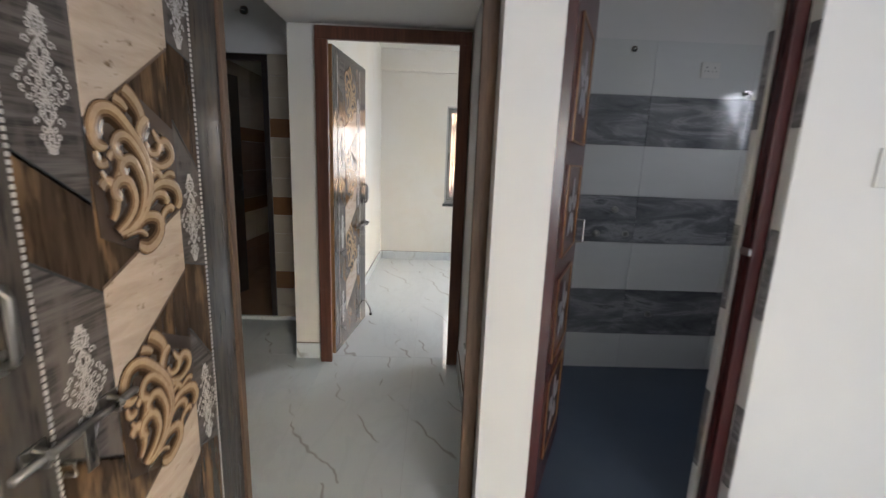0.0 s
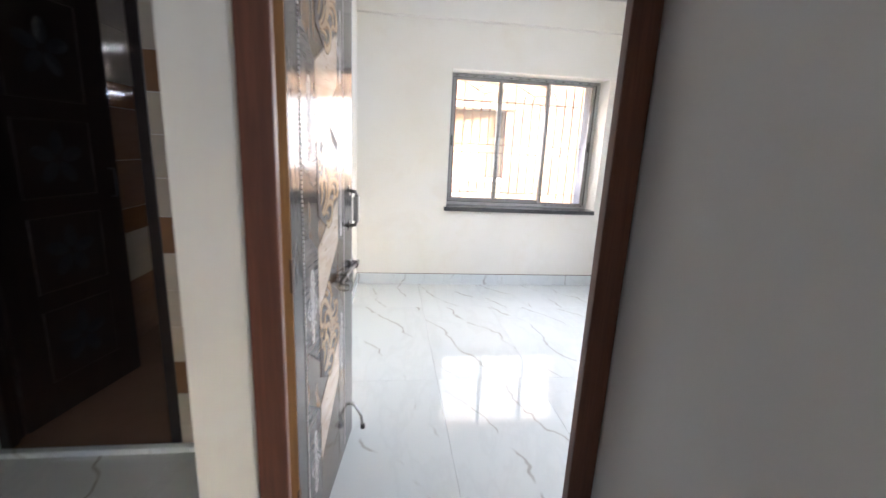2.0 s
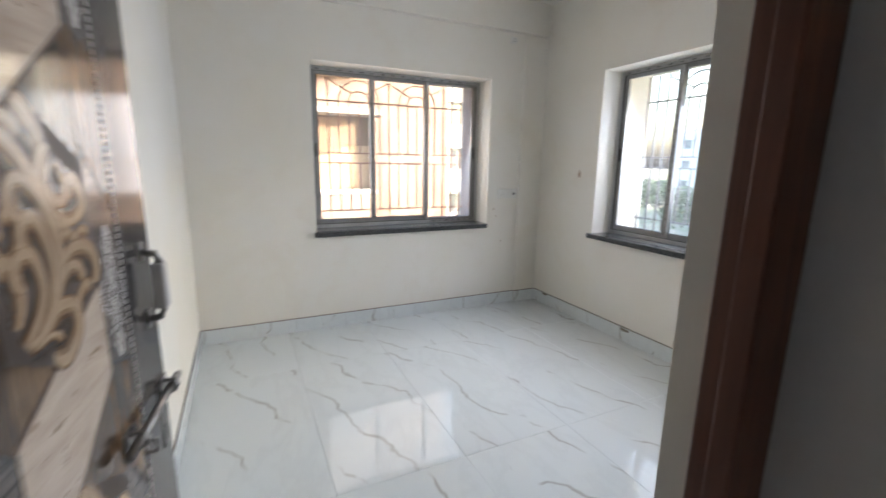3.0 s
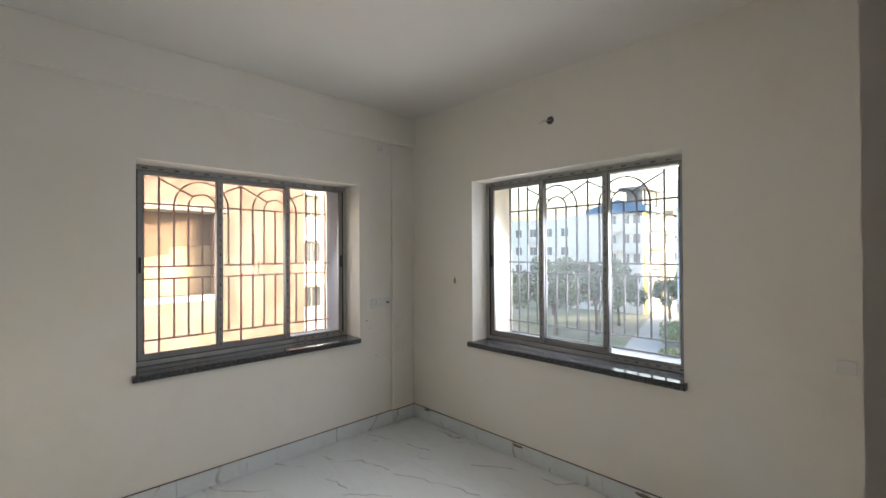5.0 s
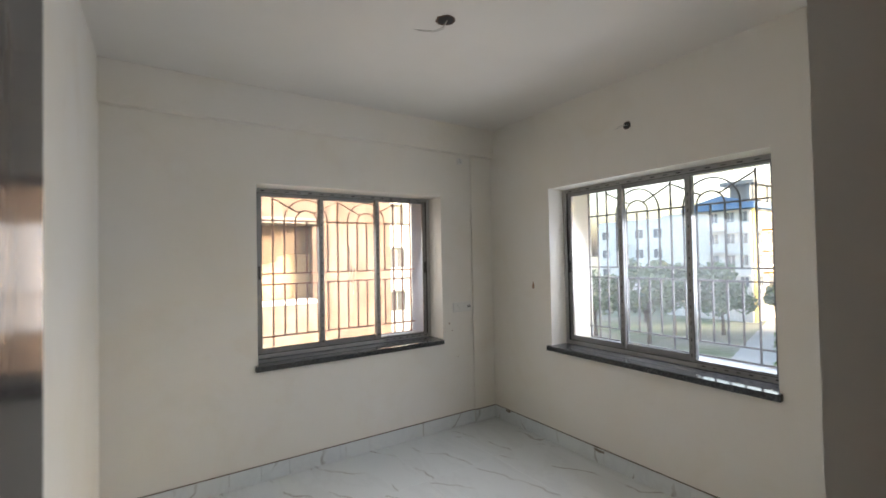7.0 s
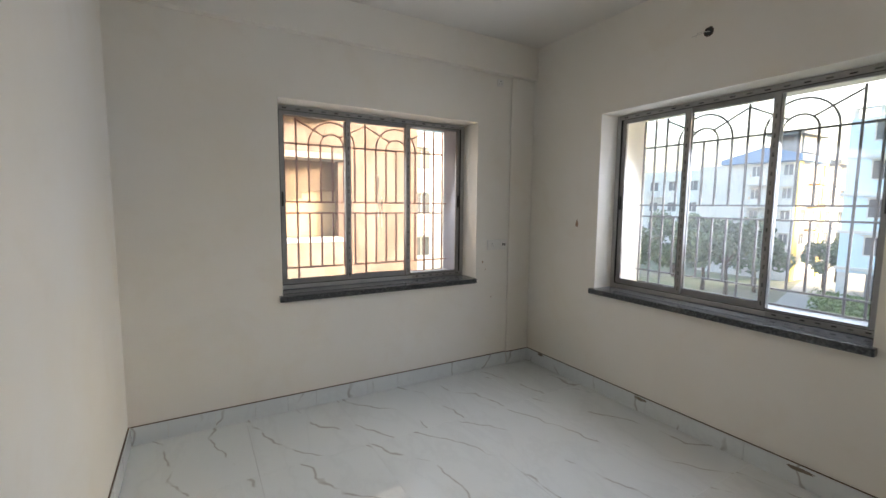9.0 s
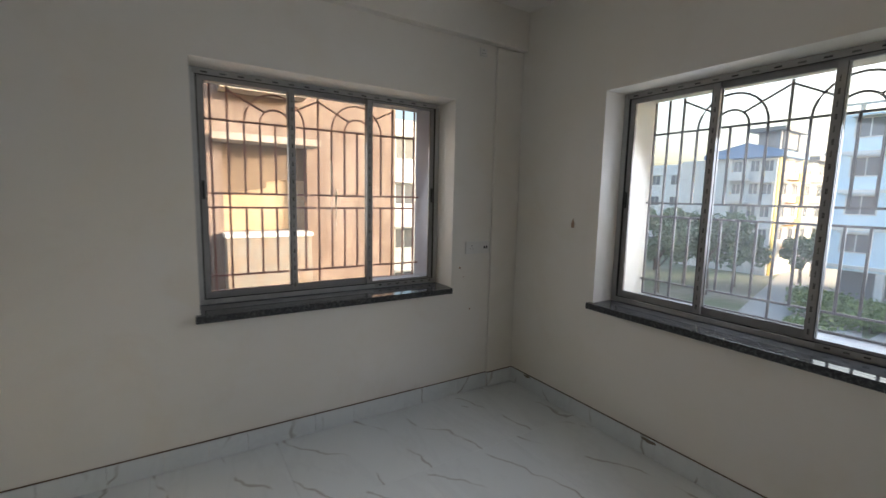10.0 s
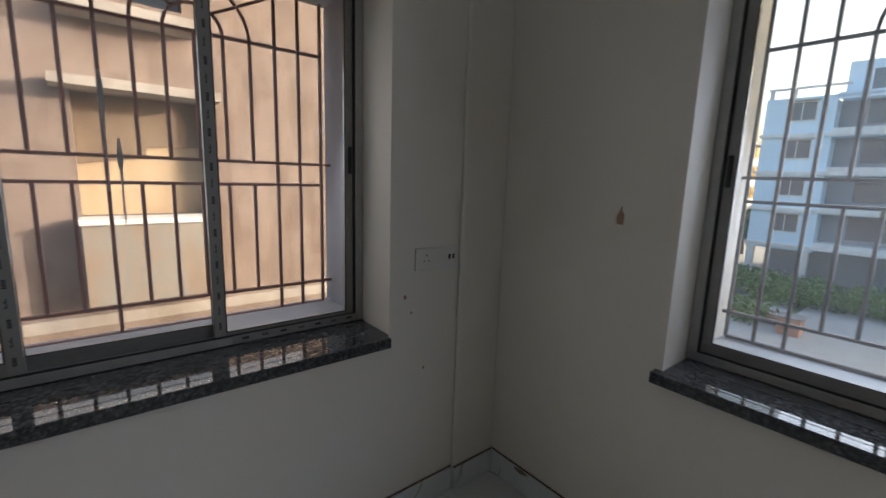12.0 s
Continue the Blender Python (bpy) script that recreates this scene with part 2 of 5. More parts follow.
def wall(name, material, axis, p0, p1, u0, u1, z0, z1, holes=(), label=""):
    """A wall of real thickness with openings (ua, ub, za, zb) through it. axis: the one that it is thick along."""
    us = sorted({u0, u1, *[h[0] for h in holes], *[h[1] for h in holes]})
    zs = sorted({z0, z1, *[h[2] for h in holes], *[h[3] for h in holes]})
    us = [u for u in us if u0 <= u <= u1]
    zs = [z for z in zs if z0 <= z <= z1]

    def solid(i, j):
        if not (0 <= i < len(us) - 1 and 0 <= j < len(zs) - 1):
            return False
        u, z = (us[i] + us[i + 1]) / 2, (zs[j] + zs[j + 1]) / 2
        return not any(a < u < b and c < z < d for a, b, c, d in holes)
    bm = bmesh.new()
    cache = {}

    def vert(p, u, z):
        k = (p, u, z)
        if k not in cache:
            cache[k] = bm.verts.new((p, u, z) if axis == "x" else (u, p, z))
        return cache[k]
    for i in range(len(us) - 1):
        for j in range(len(zs) - 1):
            if not solid(i, j):
                continue
            a, b, c, d = us[i], us[i + 1], zs[j], zs[j + 1]
            for p in (p0, p1):
                bm.faces.new([vert(p, a, c), vert(p, b, c), vert(p, b, d), vert(p, a, d)])
            for (di, dj), e in (((-1, 0), ((a, c), (a, d))), ((1, 0), ((b, c), (b, d))), ((0, -1), ((a, c), (b, c))), ((0, 1), ((a, d), (b, d)))):
                if not solid(i + di, j + dj):
                    (ua, za), (ub, zb) = e
                    bm.faces.new([vert(p0, ua, za), vert(p0, ub, zb), vert(p1, ub, zb), vert(p1, ua, za)])
    bmesh.ops.recalc_face_normals(bm, faces=bm.faces)
    ob = new(name, mesh_of(name, bm, material))
    return tagged(ob, label=label, category="wall", kind="structure")


# ---- the shell ----
H = 2.72
YS = 2.764                               # bedroom's south face
W1 = (0.106, 1.636, 0.756, 2.062)         # north window's opening
W2 = (3.510, 5.048, 0.746, 2.064)           # east window's opening

floor = tagged(new("floor", mesh_of("floor", boxes((-2.2, -3.6, -0.16, 2.46, 6.02, -0.012)), GROUT)), "grey screed bed under the polished floor tiles", "floor", kind="structure")
wall("wall_north", WALL, "y", YN, YN + 0.54, -0.943, XE + 0.53, -0.01, H, [(W1[0], W1[1], W1[2], W1[3])], "off-white painted wall with a wide window opening")
wall("wall_east", WALL, "x", XE, XE + 0.53, 2.78, YN, -0.01, H, [(W2[0], W2[1], W2[2], W2[3])], "off-white painted wall with a wide window opening")
wall("wall_west", WALL, "x", -0.943, XW, 2.70, YN, -0.01, H, label="off-white painted bedroom wall behind the open door")
wall("wall_south", WALL, "y", 2.685, YS, XW, XE + 0.30, -0.01, H, [(XW, 0.133, -0.01, 2.105)], "white painted partition with the bedroom doorway")
wall("wall_passage", WALL_HALL, "x", 0.160, 0.305, 1.385, 2.685, -0.01, H, label="smooth white passage wall")
wall("wall_front", WALL_HALL, "y", 1.245, 1.385, -2.08, 3.2, -0.01, H, [(-0.742, 0.136, -0.01, 2.12), (0.312, 1.043, -0.01, 2.12)], "white painted wall with two doorways")
wall("wall_alcove_side", WALL_HALL, "x", -2.20, -2.08, -3.5, 5.4, -0.01, H, label="grey-white unlit alcove wall")
wall("wall_alcove_back", WALL_HALL, "y", 3.41, 3.53, -2.08, -0.943, -0.01, H, [(-2.045, -1.325, -0.01, 2.095)], "painted wall with the dark bathroom doorway")
wall("wall_bath_back", WALL_HALL, "y", 5.3, 5.42, -2.08, -0.943, -0.01, H, [(-1.75, -1.25, 1.5, 2.0)], "bathroom end wall with a small vent opening")
wall("wall_wash_back", WALL_HALL, "y", 2.677, 2.683, 0.31, 2.42, -0.01, H, label="painted wall above bathroom tiles")
wall("wall_wash_side", WALL_HALL, "x", 2.34, 2.46, 1.385, 2.677, -0.01, H, [(1.65, 2.05, 1.45, 2.0)], label="white bathroom side wall")
wall("wall_living_side", WALL_HALL, "x", 3.2, 3.32, -3.5, 1.385, -0.01, H, label="white living room side wall")
wall("wall_living_back", WALL_HALL, "y", -3.62, -3.5, -2.2, 3.32, -0.01, H, [(1.1, 2.9, 0.8, 2.1)], "white living room wall with an added, unseen window opening")
tagged(new("ceiling", mesh_of("ceiling", boxes((-2.3, -3.7, H, 3.4, 6.1, H + 0.14)), CEIL)), "plain white painted plaster ceiling", "ceiling", kind="structure")
tagged(new("trim_beam", mesh_of("trim_beam", boxes((XW, YN - 0.06, 2.46, XE, YN, H), bevel=0.004), WALL)), "off-white plastered beam above the window", "beam", kind="structure")
tagged(new("trim_column", mesh_of("trim_column", boxes((1.965, YN - 0.017, 0, XE, YN, 2.46), bevel=0.008), WALL)), "off-white plastered corner column", "column", kind="structure")
tagged(new("trim_loft", mesh_of("trim_loft", boxes((-0.94, 1.386, 2.12, 0.159, 2.684, 2.21)), WALL_HALL)), "white concrete loft slab over the passage", "loft", kind="structure")


# ---- floor tiles ----
def tile_mesh(name, sx, sy, t, bevel, material):
    return mesh_of(name, boxes((0, 0, -t, sx, sy, 0), bevel=bevel), material)


def tiled_floor(x0, x1, y0, y1, ox, oy, sx, sy):
    cache = {}
    gap = 0.0010
    i0, i1 = math.floor((x0 - ox) / sx), math.ceil((x1 - ox) / sx)
    j0, j1 = math.floor((y0 - oy) / sy), math.ceil((y1 - oy) / sy)
    for i in range(i0, i1):
        for j in range(j0, j1):
            a, b = max(x0, ox + i * sx) + gap / 2, min(x1, ox + (i + 1) * sx) - gap / 2
            c, d = max(y0, oy + j * sy) + gap / 2, min(y1, oy + (j + 1) * sy) - gap / 2
            if b - a < 0.02 or d - c < 0.02:
                continue
            k = (round(b - a, 4), round(d - c, 4))
            if k not in cache:
                cache[k] = tile_mesh("floor_tile", b - a, d - c, 0.01, 0.0005, MARBLE)
            piece("floor_tile", cache[k], floor, Matrix.Translation((a, c, 0)))


tiled_floor(XW, XE, 2.736, YN, -0.143, 2.736, 0.6, 1.2)
tiled_floor(-2.08, 0.160, 1.385, 2.736, -0.143, 2.736, 0.6, 1.2)
tiled_floor(-2.08, -0.943, 2.736, 3.41, -0.143, 2.736, 0.6, 1.2)
tiled_floor(-2.08, 3.2, -3.5, 1.385, -0.143, 2.736, 0.6, 1.2)


# ---- skirting ----
JOINT = plain("brown_joint", (0.12, 0.075, 0.045, 1), 0.9)


def skirting(name, p, q, inward, cuts, h=0.108, t=0.012):
    """A row of marble tiles along a wall from p to q."""
    base = empty(name, label="marble tile skirting along the wall", category="skirting", kind="structure")
    p, q, n = Vector((*p, 0)), Vector((*q, 0)), Vector((*inward, 0))
    d = (q - p)
    L = d.length
    d.normalize()
    s = [0.0] + [c for c in cuts if 0.02 < c < L - 0.02] + [L]
    for a, b in zip(s, s[1:]):
        m = Matrix(((d.x, n.x, 0, 0), (d.y, n.y, 0, 0), (0, 0, 1, 0), (0, 0, 0, 1)))
        me = mesh_of("skirting_tile", boxes((0.0008, 0, 0.001, b - a - 0.0008, t, h), bevel=0.0015), MARBLE)
        if d.cross(n).z < 0:
            me.flip_normals()
        piece("skirting_tile", me, base, Matrix.Translation(p + d * a) @ m)
    gap = mesh_of("joint_line", boxes((0, 0, h + 0.0005, L, t * 0.55, h + 0.0045)), JOINT)
    if d.cross(n).z < 0:
        gap.flip_normals()
    piece("joint_line", gap, base, Matrix.Translation(p) @ m)
    return base


skirting("baseboard_north", (XW + 0.012, YN), (1.965, YN), (0, -1), [0.18, 0.43, 0.66, 0.86, 1.05, 1.42, 1.66, 2.02, 2.45])
skirting("baseboard_column", (1.965, YN - 0.017), (XE - 0.012, YN - 0.017), (0, -1), [])
skirting("baseboard_east", (XE, YN - 0.017), (XE, YS), (-1, 0), [0.6, 1.2, 1.8, 2.4])
skirting("baseboard_west", (XW, 3.4), (XW, YN), (1, 0), [0.6, 1.2, 1.8])
skirting("baseboard_passage", (0.160, 1.41), (0.160, 2.63), (-1, 0), [0.6, 1.2])
skirting("baseboard_pier", (-0.943, 2.70), (-0.755, 2.70), (0, -1), [])
skirting("baseboard_alcove", (-2.08, 1.39), (-2.08, 3.38), (1, 0), [0.5, 1.1, 1.7])


# ---- windows ----
def grille(name, w, h, at, label, IRON=IRON):
    """A welded security grille, w wide; x along it, z up from its foot."""
    g = empty(name, at, label=label, category="window grille")
    s = w / 16
    r = 0.006
    z2, zm1, zm0, zb = h * 0.833, h * 0.487, h * 0.419, h * 0.085
    full = (0, 1, 2, 8, 14, 15, 16)
    for i in full:
        part("bar", boxes((i * s - r, -r, 0.012, i * s + r, r, h - 0.01), bevel=0.0015), IRON, g)
    for k in (0, 1):
        c = 5 + 6 * k
        for o in (-2, -1, 0, 1, 2):
            top = z2
            part("bar", boxes(((c + o) * s - r, -r, zm1, (c + o) * s + r, r, top), bevel=0.0015), IRON, g)
            part("bar", boxes(((c + o) * s - r, -r, zb, (c + o) * s + r, r, zm0), bevel=0.0015), IRON, g)
        for o in (2, 1):
            pts = [((c + o * math.cos(a)) * s, 0, z2 + o * s * 1.0 * math.sin(a)) for a in [math.pi * i / 14 for i in range(15)]]
            part("arch", tube(pts, r * 1.05, 6), IRON, g)
        for sg in (-1, 1):
            a = math.radians(50)
            e = ((c + sg * 1.0 * math.cos(a)) * s, 0, z2 + s * math.sin(a))
            part("brace", tube([((c + sg * 3) * s, 0, h - 0.03), e], r, 6), IRON, g)
    for z, a, b in ((z2, 0, w), (zm1, -0.045, w + 0.045), (zm0, 0, w), (zb, -0.045, w + 0.045), (0.012, 0, w)):
        part("rail", boxes((a, -r - 0.001, z - r, b, r + 0.001, z + r), bevel=0.0015), IRON, g)
    return g


def tape_marks(parent, x, y0, z0, z1):
    """Small dark printed blocks down the film on a mullion."""
    z = z0 + 0.02
    k = 0
    while z < z1 - 0.04:
        w = 0.0045
        bm = bmesh.new()
        for j in range(4):
            boxes((x - w, y0 - 0.0006, z + 0.0062 * j, x + w, y0, z + 0.0062 * j + 0.0044), bm=bm) if k % 2 == 0 else boxes((x - w + 0.003 * (j % 2), y0 - 0.0006, z + 0.007 * j, x + w * 0.4, y0, z + 0.007 * j + 0.006), bm=bm)
        part("print_mark", bm, BLACK if k % 2 == 0 else TAPE_GREY, parent)
        z += 0.052
        k += 1


TAPE_GREY = plain("tape_print_grey", (0.10, 0.105, 0.10, 1), 0.6)
LIGHT_SILL = plain("outer_marble_sill", (0.34, 0.36, 0.39, 1), 0.5)


def sliding_window(name, w, h, at, label, out=0.37, GLASS=GLASS):
    """Three-leaf sliding aluminium window; x along it, y outwards, z up, its origin at the foot of the inner face."""
    win = empty(name, at, label=label, category="window", kind="structure")
    f, fb, d = 0.032, 0.028, 0.085
    fr = boxes((0, 0, 0, w, d, fb), (0, 0, h - fb, w, d, h), (0, 0, fb, f, d, h - fb), (w - f, 0, fb, w, d, h - fb), bevel=0.002)
    frame_ = part("window_frame", fr, ALU, win, "grey aluminium track frame")
    for y in (0.003, 0.012, 0.064):
        part("track_groove", boxes((f - 0.004, y, fb, f + 0.0012, y + 0.005, h - fb)), BLACK, frame_)
        part("track_groove", boxes((w - f - 0.0012, y, fb, w - f + 0.004, y + 0.005, h - fb)), BLACK, frame_)
        part("track_groove", boxes((f, y, fb - 0.004, w - f, y + 0.005, fb + 0.0012)), BLACK, frame_)
        part("track_groove", boxes((f, y, h - fb - 0.0012, w - f, y + 0.005, h - fb + 0.004)), BLACK, frame_)
    part("track_groove", boxes((f - 0.001, 0.006, fb, f + 0.007, 0.0125, h - fb)), BLACK, frame_)
    part("track_groove", boxes((w - f - 0.007, 0.006, fb, w - f + 0.001, 0.0125, h - fb)), BLACK, frame_)
    part("track_groove", boxes((f + 0.007, 0.006, fb - 0.001, w - f - 0.007, 0.0115, fb + 0.005)), BLACK, frame_)
    part("track_groove", boxes((f + 0.007, 0.006, h - fb - 0.005, w - f - 0.007, 0.0115, h - fb + 0.001)), BLACK, frame_)
    part("film_strip", boxes((0.02, -0.0012, h - 0.031, w - 0.02, 0, h - 0.004)), TAPE, frame_, "dull protective film with faded print")
    part("film_strip", boxes((w * 0.68, -0.0012, 0.004, w - 0.02, 0, 0.031)), TAPE, frame_, "dull protective film with faded print")
    for u in range(7):
        part("print_mark", boxes((w * 0.70 + u * w * 0.042, -0.0018, 0.014, w * 0.70 + u * w * 0.042 + 0.022, -0.0011, 0.022)), BLACK if u % 2 == 0 else TAPE_GREY, frame_)
    for u in range(16):
        part("print_mark", boxes((0.06 + u * w * 0.058, -0.0018, h - 0.022, 0.06 + u * w * 0.058 + 0.03, -0.0011, h - 0.014)), BLACK if u % 2 == 0 else TAPE_GREY, frame_)
    lw = (w - 2 * f) / 3
    for i in range(3):
        x0, x1 = f + i * lw - (0.019 if i else 0), f + (i + 1) * lw + (0.019 if i < 2 else 0)
        y = (0.012, 0.038, 0.012)[i]
        s, sb = 0.036, (0.040, 0.040, 0.014)[i]
        z0, z1 = fb, h - fb
        st = 0.030 if i < 2 else 0.018
        lf = boxes((x0, y, z0, x1, y + 0.022, z0 + sb), (x0, y, z1 - st, x1, y + 0.022, z1),
                   (x0, y, z0 + sb, x0 + s, y + 0.022, z1 - st), (x1 - s, y, z0 + sb, x1, y + 0.022, z1 - st), bevel=0.0015)
        leaf = part("sash", lf, SASH, win)
        pane = part("pane", boxes((x0 + s - 0.004, y + 0.009, z0 + sb - 0.004, x1 - s + 0.004, y + 0.013, z1 - st + 0.004)), GLASS, leaf, "clear glass")
        pane.visible_shadow = False
        part("gasket", boxes((x0 + s, y + 0.0005, z0 + sb, x1 - s, y + 0.004, z0 + sb + 0.003), (x0 + s, y + 0.0005, z0 + sb + 0.003, x0 + s + 0.003, y + 0.004, z1 - st), (x1 - s - 0.003, y + 0.0005, z0 + sb + 0.003, x1 - s, y + 0.004, z1 - st)), BLACK, leaf, "black rubber gasket")
        if i != 1:
            xs = x1 - 0.033 if i == 0 else x0 + 0.003
            part("film_strip", boxes((xs, y - 0.0015, z0 + 0.004, xs + 0.030, y - 0.0003, z1 - 0.004)), TAPE, leaf, "dull protective film with dark print")
            tape_marks(leaf, xs + 0.015, y - 0.0016, z0 + 0.01, z1 - 0.01)
            lx = x0 + 0.012 if i == 0 else x1 - 0.026
            part("latch", boxes((lx, y - 0.006, 0.5 * h - 0.05, lx + 0.014, y, 0.5 * h + 0.05), (lx + 0.002, y - 0.009, 0.5 * h - 0.02, lx + 0.012, y - 0.005, 0.5 * h + 0.012), bevel=0.001), BLACK, leaf, "black latch")
    part("outer_sill", boxes((0.004, d, -0.03, w - 0.004, out, 0.012), bevel=0.003), LIGHT_SILL, win, "pale marble outer sill")
    return win


def sill(name, w, d, at, label, end=0.018, lip=0.042):
    """Granite slab; x along it, y outwards."""
    return tagged(part(name, boxes((-0.022, -lip, 0, w + end, -0.0015, 0.038), (0.002, -0.003, 0, w - 0.002, d, 0.038), bevel=0.003), GRANITE, None, "", at), label, "window sill", kind="structure")


w1 = W1[1] - W1[0]
w2 = W2[1] - W2[0]
sill("window_sill_1", w1, 0.20, Matrix.Translation((W1[0], YN, W1[2] + 0.001)), "polished dark speckled granite sill under the window", -0.014)
sliding_window("window_1", w1, W1[3] - W1[2] - 0.043, Matrix.Translation((W1[0], YN + 0.20, W1[2] + 0.041)), "three-leaf sliding aluminium window with marked film strips", 0.33)
grille("window_grille", 1.462, 1.265, Matrix.Translation((0.131, 6.286, 0.795)), "dark brown iron window grille with round arches")
turn = Matrix.Rotation(radians(-90), 4, "Z")
sill("window_sill_2", w2, 0.175, Matrix.Translation((XE, W2[1], W2[2] + 0.001)) @ turn, "polished dark speckled granite sill under the window")
sliding_window("window_2", w2, W2[3] - W2[2] - 0.043, Matrix.Translation((XE + 0.175, W2[1], W2[2] + 0.041)) @ turn, "three-leaf sliding aluminium window with marked film strips", 0.35, HAZY)
grille("window_grille", 1.448, 1.265, Matrix.Translation((2.692, 5.028, 0.795)) @ turn, "grey-brown iron window grille with round arches", GREY_IRON)


# Thin sheets whose blue-grey colour stands for the reveal's shade.
REVEAL_SHADE = paint("reveal_shade_plaster", (0.36, 0.37, 0.42, 1), (0.32, 0.33, 0.37, 1), 0.8)
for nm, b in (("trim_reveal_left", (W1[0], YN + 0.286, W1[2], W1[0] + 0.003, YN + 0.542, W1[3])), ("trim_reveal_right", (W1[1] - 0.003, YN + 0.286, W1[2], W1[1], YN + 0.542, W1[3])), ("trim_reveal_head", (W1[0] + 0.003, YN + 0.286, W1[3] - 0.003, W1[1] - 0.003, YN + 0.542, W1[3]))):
    tagged(new(nm, mesh_of(nm, boxes(b), REVEAL_SHADE)), "outer window reveal, its shade put into a bluish grey", "window reveal", kind="structure")


# ---- door frames ----
def door_frame(name, x0, x1, y0, y1, top, material, label, w=0.065, rebate=0.014):
    """Posts and head with a rebate, outer width x0 to x1."""
    fr = empty(name, label=label, category="door frame", kind="structure")
    ym = (y0 + y1) / 2
    for nm, a, b in (("post", x0, x0 + w), ("post", x1 - w, x1)):
        inner = 1 if a == x0 else -1
        lo, hi = (a, b - rebate) if inner > 0 else (a + rebate, b)
        bm = boxes((a, y0, 0, b, ym, top - w), bevel=0.003)
        boxes((lo, ym, 0, hi, y1, top - w), bevel=0.003, bm=bm)
        part(nm, bm, material, fr)
    bm = boxes((x0, y0, top - w, x1, ym, top), bevel=0.003)
    boxes((x0, ym, top - w + rebate, x1, y1, top), bevel=0.003, bm=bm)
    part("head", bm, material, fr)
    return fr


door_frame("door_frame_1", -0.766, 0.155, 2.638, 2.698, 2.10, BROWN, "red-brown wooden door frame of the bedroom", 0.074)
door_frame("door_frame_2", -0.740, 0.134, 1.320, 1.388, 2.115, DULL, "dull brown wooden door frame of the passage", 0.05)
MAROON = wood("maroon_paint", (0.035, 0.008, 0.008, 1), (0.075, 0.017, 0.016, 1), 0.25)
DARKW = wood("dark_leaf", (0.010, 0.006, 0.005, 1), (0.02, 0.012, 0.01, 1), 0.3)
door_frame("door_frame_3", 0.314, 1.041, 1.29, 1.36, 2.115, MAROON, "glossy maroon door frame of the washroom", 0.045)
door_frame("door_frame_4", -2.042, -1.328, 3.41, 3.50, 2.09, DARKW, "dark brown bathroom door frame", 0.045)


# ---- the carved doors ----
def plank(name, a, b, c, along):
    """Dark laminate with a grain and rubbed gold streaks."""
    g = G(name, 0.12)
    st = [5, 60, 60] if along == "u" else [40, 5, 4]
    v = g.coord(scale=st, rand=5.0)
    n = g.noise(v, 1.0, 5, 0.6, 0.4)
    col = g.mix(g.ramp(n, [(0.35, 0), (0.65, 1)]), a, b)
    s = g.ramp(g.noise(g.coord(scale=(17, 3, 4.6), rand=9.0), 1.0, 3), [(0.50, 0), (0.66, 1)])
    col = g.mix(s, col, c)
    if along == "v":
        col = g.mix(g.ramp(g.noise(g.coord(scale=(95, 2, 7), rand=4.0), 1.0, 4), [(0.56, 0), (0.68, 0.75)]), col, tuple(x * 0.35 for x in a[:3]) + (1,))
    g.set("Base Color", col)
    g.set("Specular IOR Level", 0.42)
    return g.m


GREYP = plank("grey_laminate", (0.055, 0.048, 0.045, 1), (0.17, 0.15, 0.136, 1), (0.17, 0.147, 0.13, 1), "u")
BROWNP = plank("brown_laminate", (0.048, 0.031, 0.02, 1), (0.095, 0.060, 0.037, 1), (0.25, 0.152, 0.078, 1), "v")
STILE = plank("dark_stile", (0.055, 0.05, 0.048, 1), (0.09, 0.082, 0.077, 1), (0.10, 0.083, 0.07, 1), "v")


def cream_wood():
    g = G("cream_band", 0.10)
    g.set("Specular IOR Level", 0.5)
    v = g.coord(scale=(5, 5, 26), rot=(0, 30, 0), rand=4.0)
    c = g.mix(g.ramp(g.noise(v, 1.3, 5, 0.6, 0.5), [(0.35, 0), (0.7, 1)]), (0.62, 0.51, 0.41, 1), (0.48, 0.37, 0.28, 1))
    d = g.ramp(g.noise(g.coord(scale=(12, 12, 30), rand=2.0), 2.0, 5), [(0.62, 0), (0.72, 1)])
    g.set("Base Color", g.mix(d, c, (0.22, 0.15, 0.09, 1)))
    return g.m


def printed(name, col, dark):
    g = G(name, 0.2)
    g.set("Specular IOR Level", 0.4)
    v = g.coord(rand=3.0)
    g.set("Base Color", g.mix(g.ramp(g.noise(v, 70, 4), [(0.42, 0.0), (0.75, 0.6)]), col, dark))
    return g.m


CREAM = cream_wood()
# Printed relief: shade and highlight of the fronds are in these four colours.
GOLD = [printed("scroll_deep_shade", (0.050, 0.028, 0.014, 1), (0.032, 0.017, 0.009, 1)), printed("scroll_shade", (0.115, 0.064, 0.031, 1), (0.07, 0.037, 0.017, 1)),
        printed("scroll_face", (0.27, 0.168, 0.090, 1), (0.17, 0.098, 0.048, 1)), printed("scroll_highlight", (0.47, 0.335, 0.21, 1), (0.34, 0.22, 0.125, 1))]
CARVE_BASE = plain("carving_ground", (0.055, 0.031, 0.017, 1), 0.5)
WRAP = plain("plastic_wrapping", (0.42, 0.41, 0.40, 1), 0.3)
SILVER = plain("silver_print", (0.55, 0.51, 0.49, 1), 0.3)


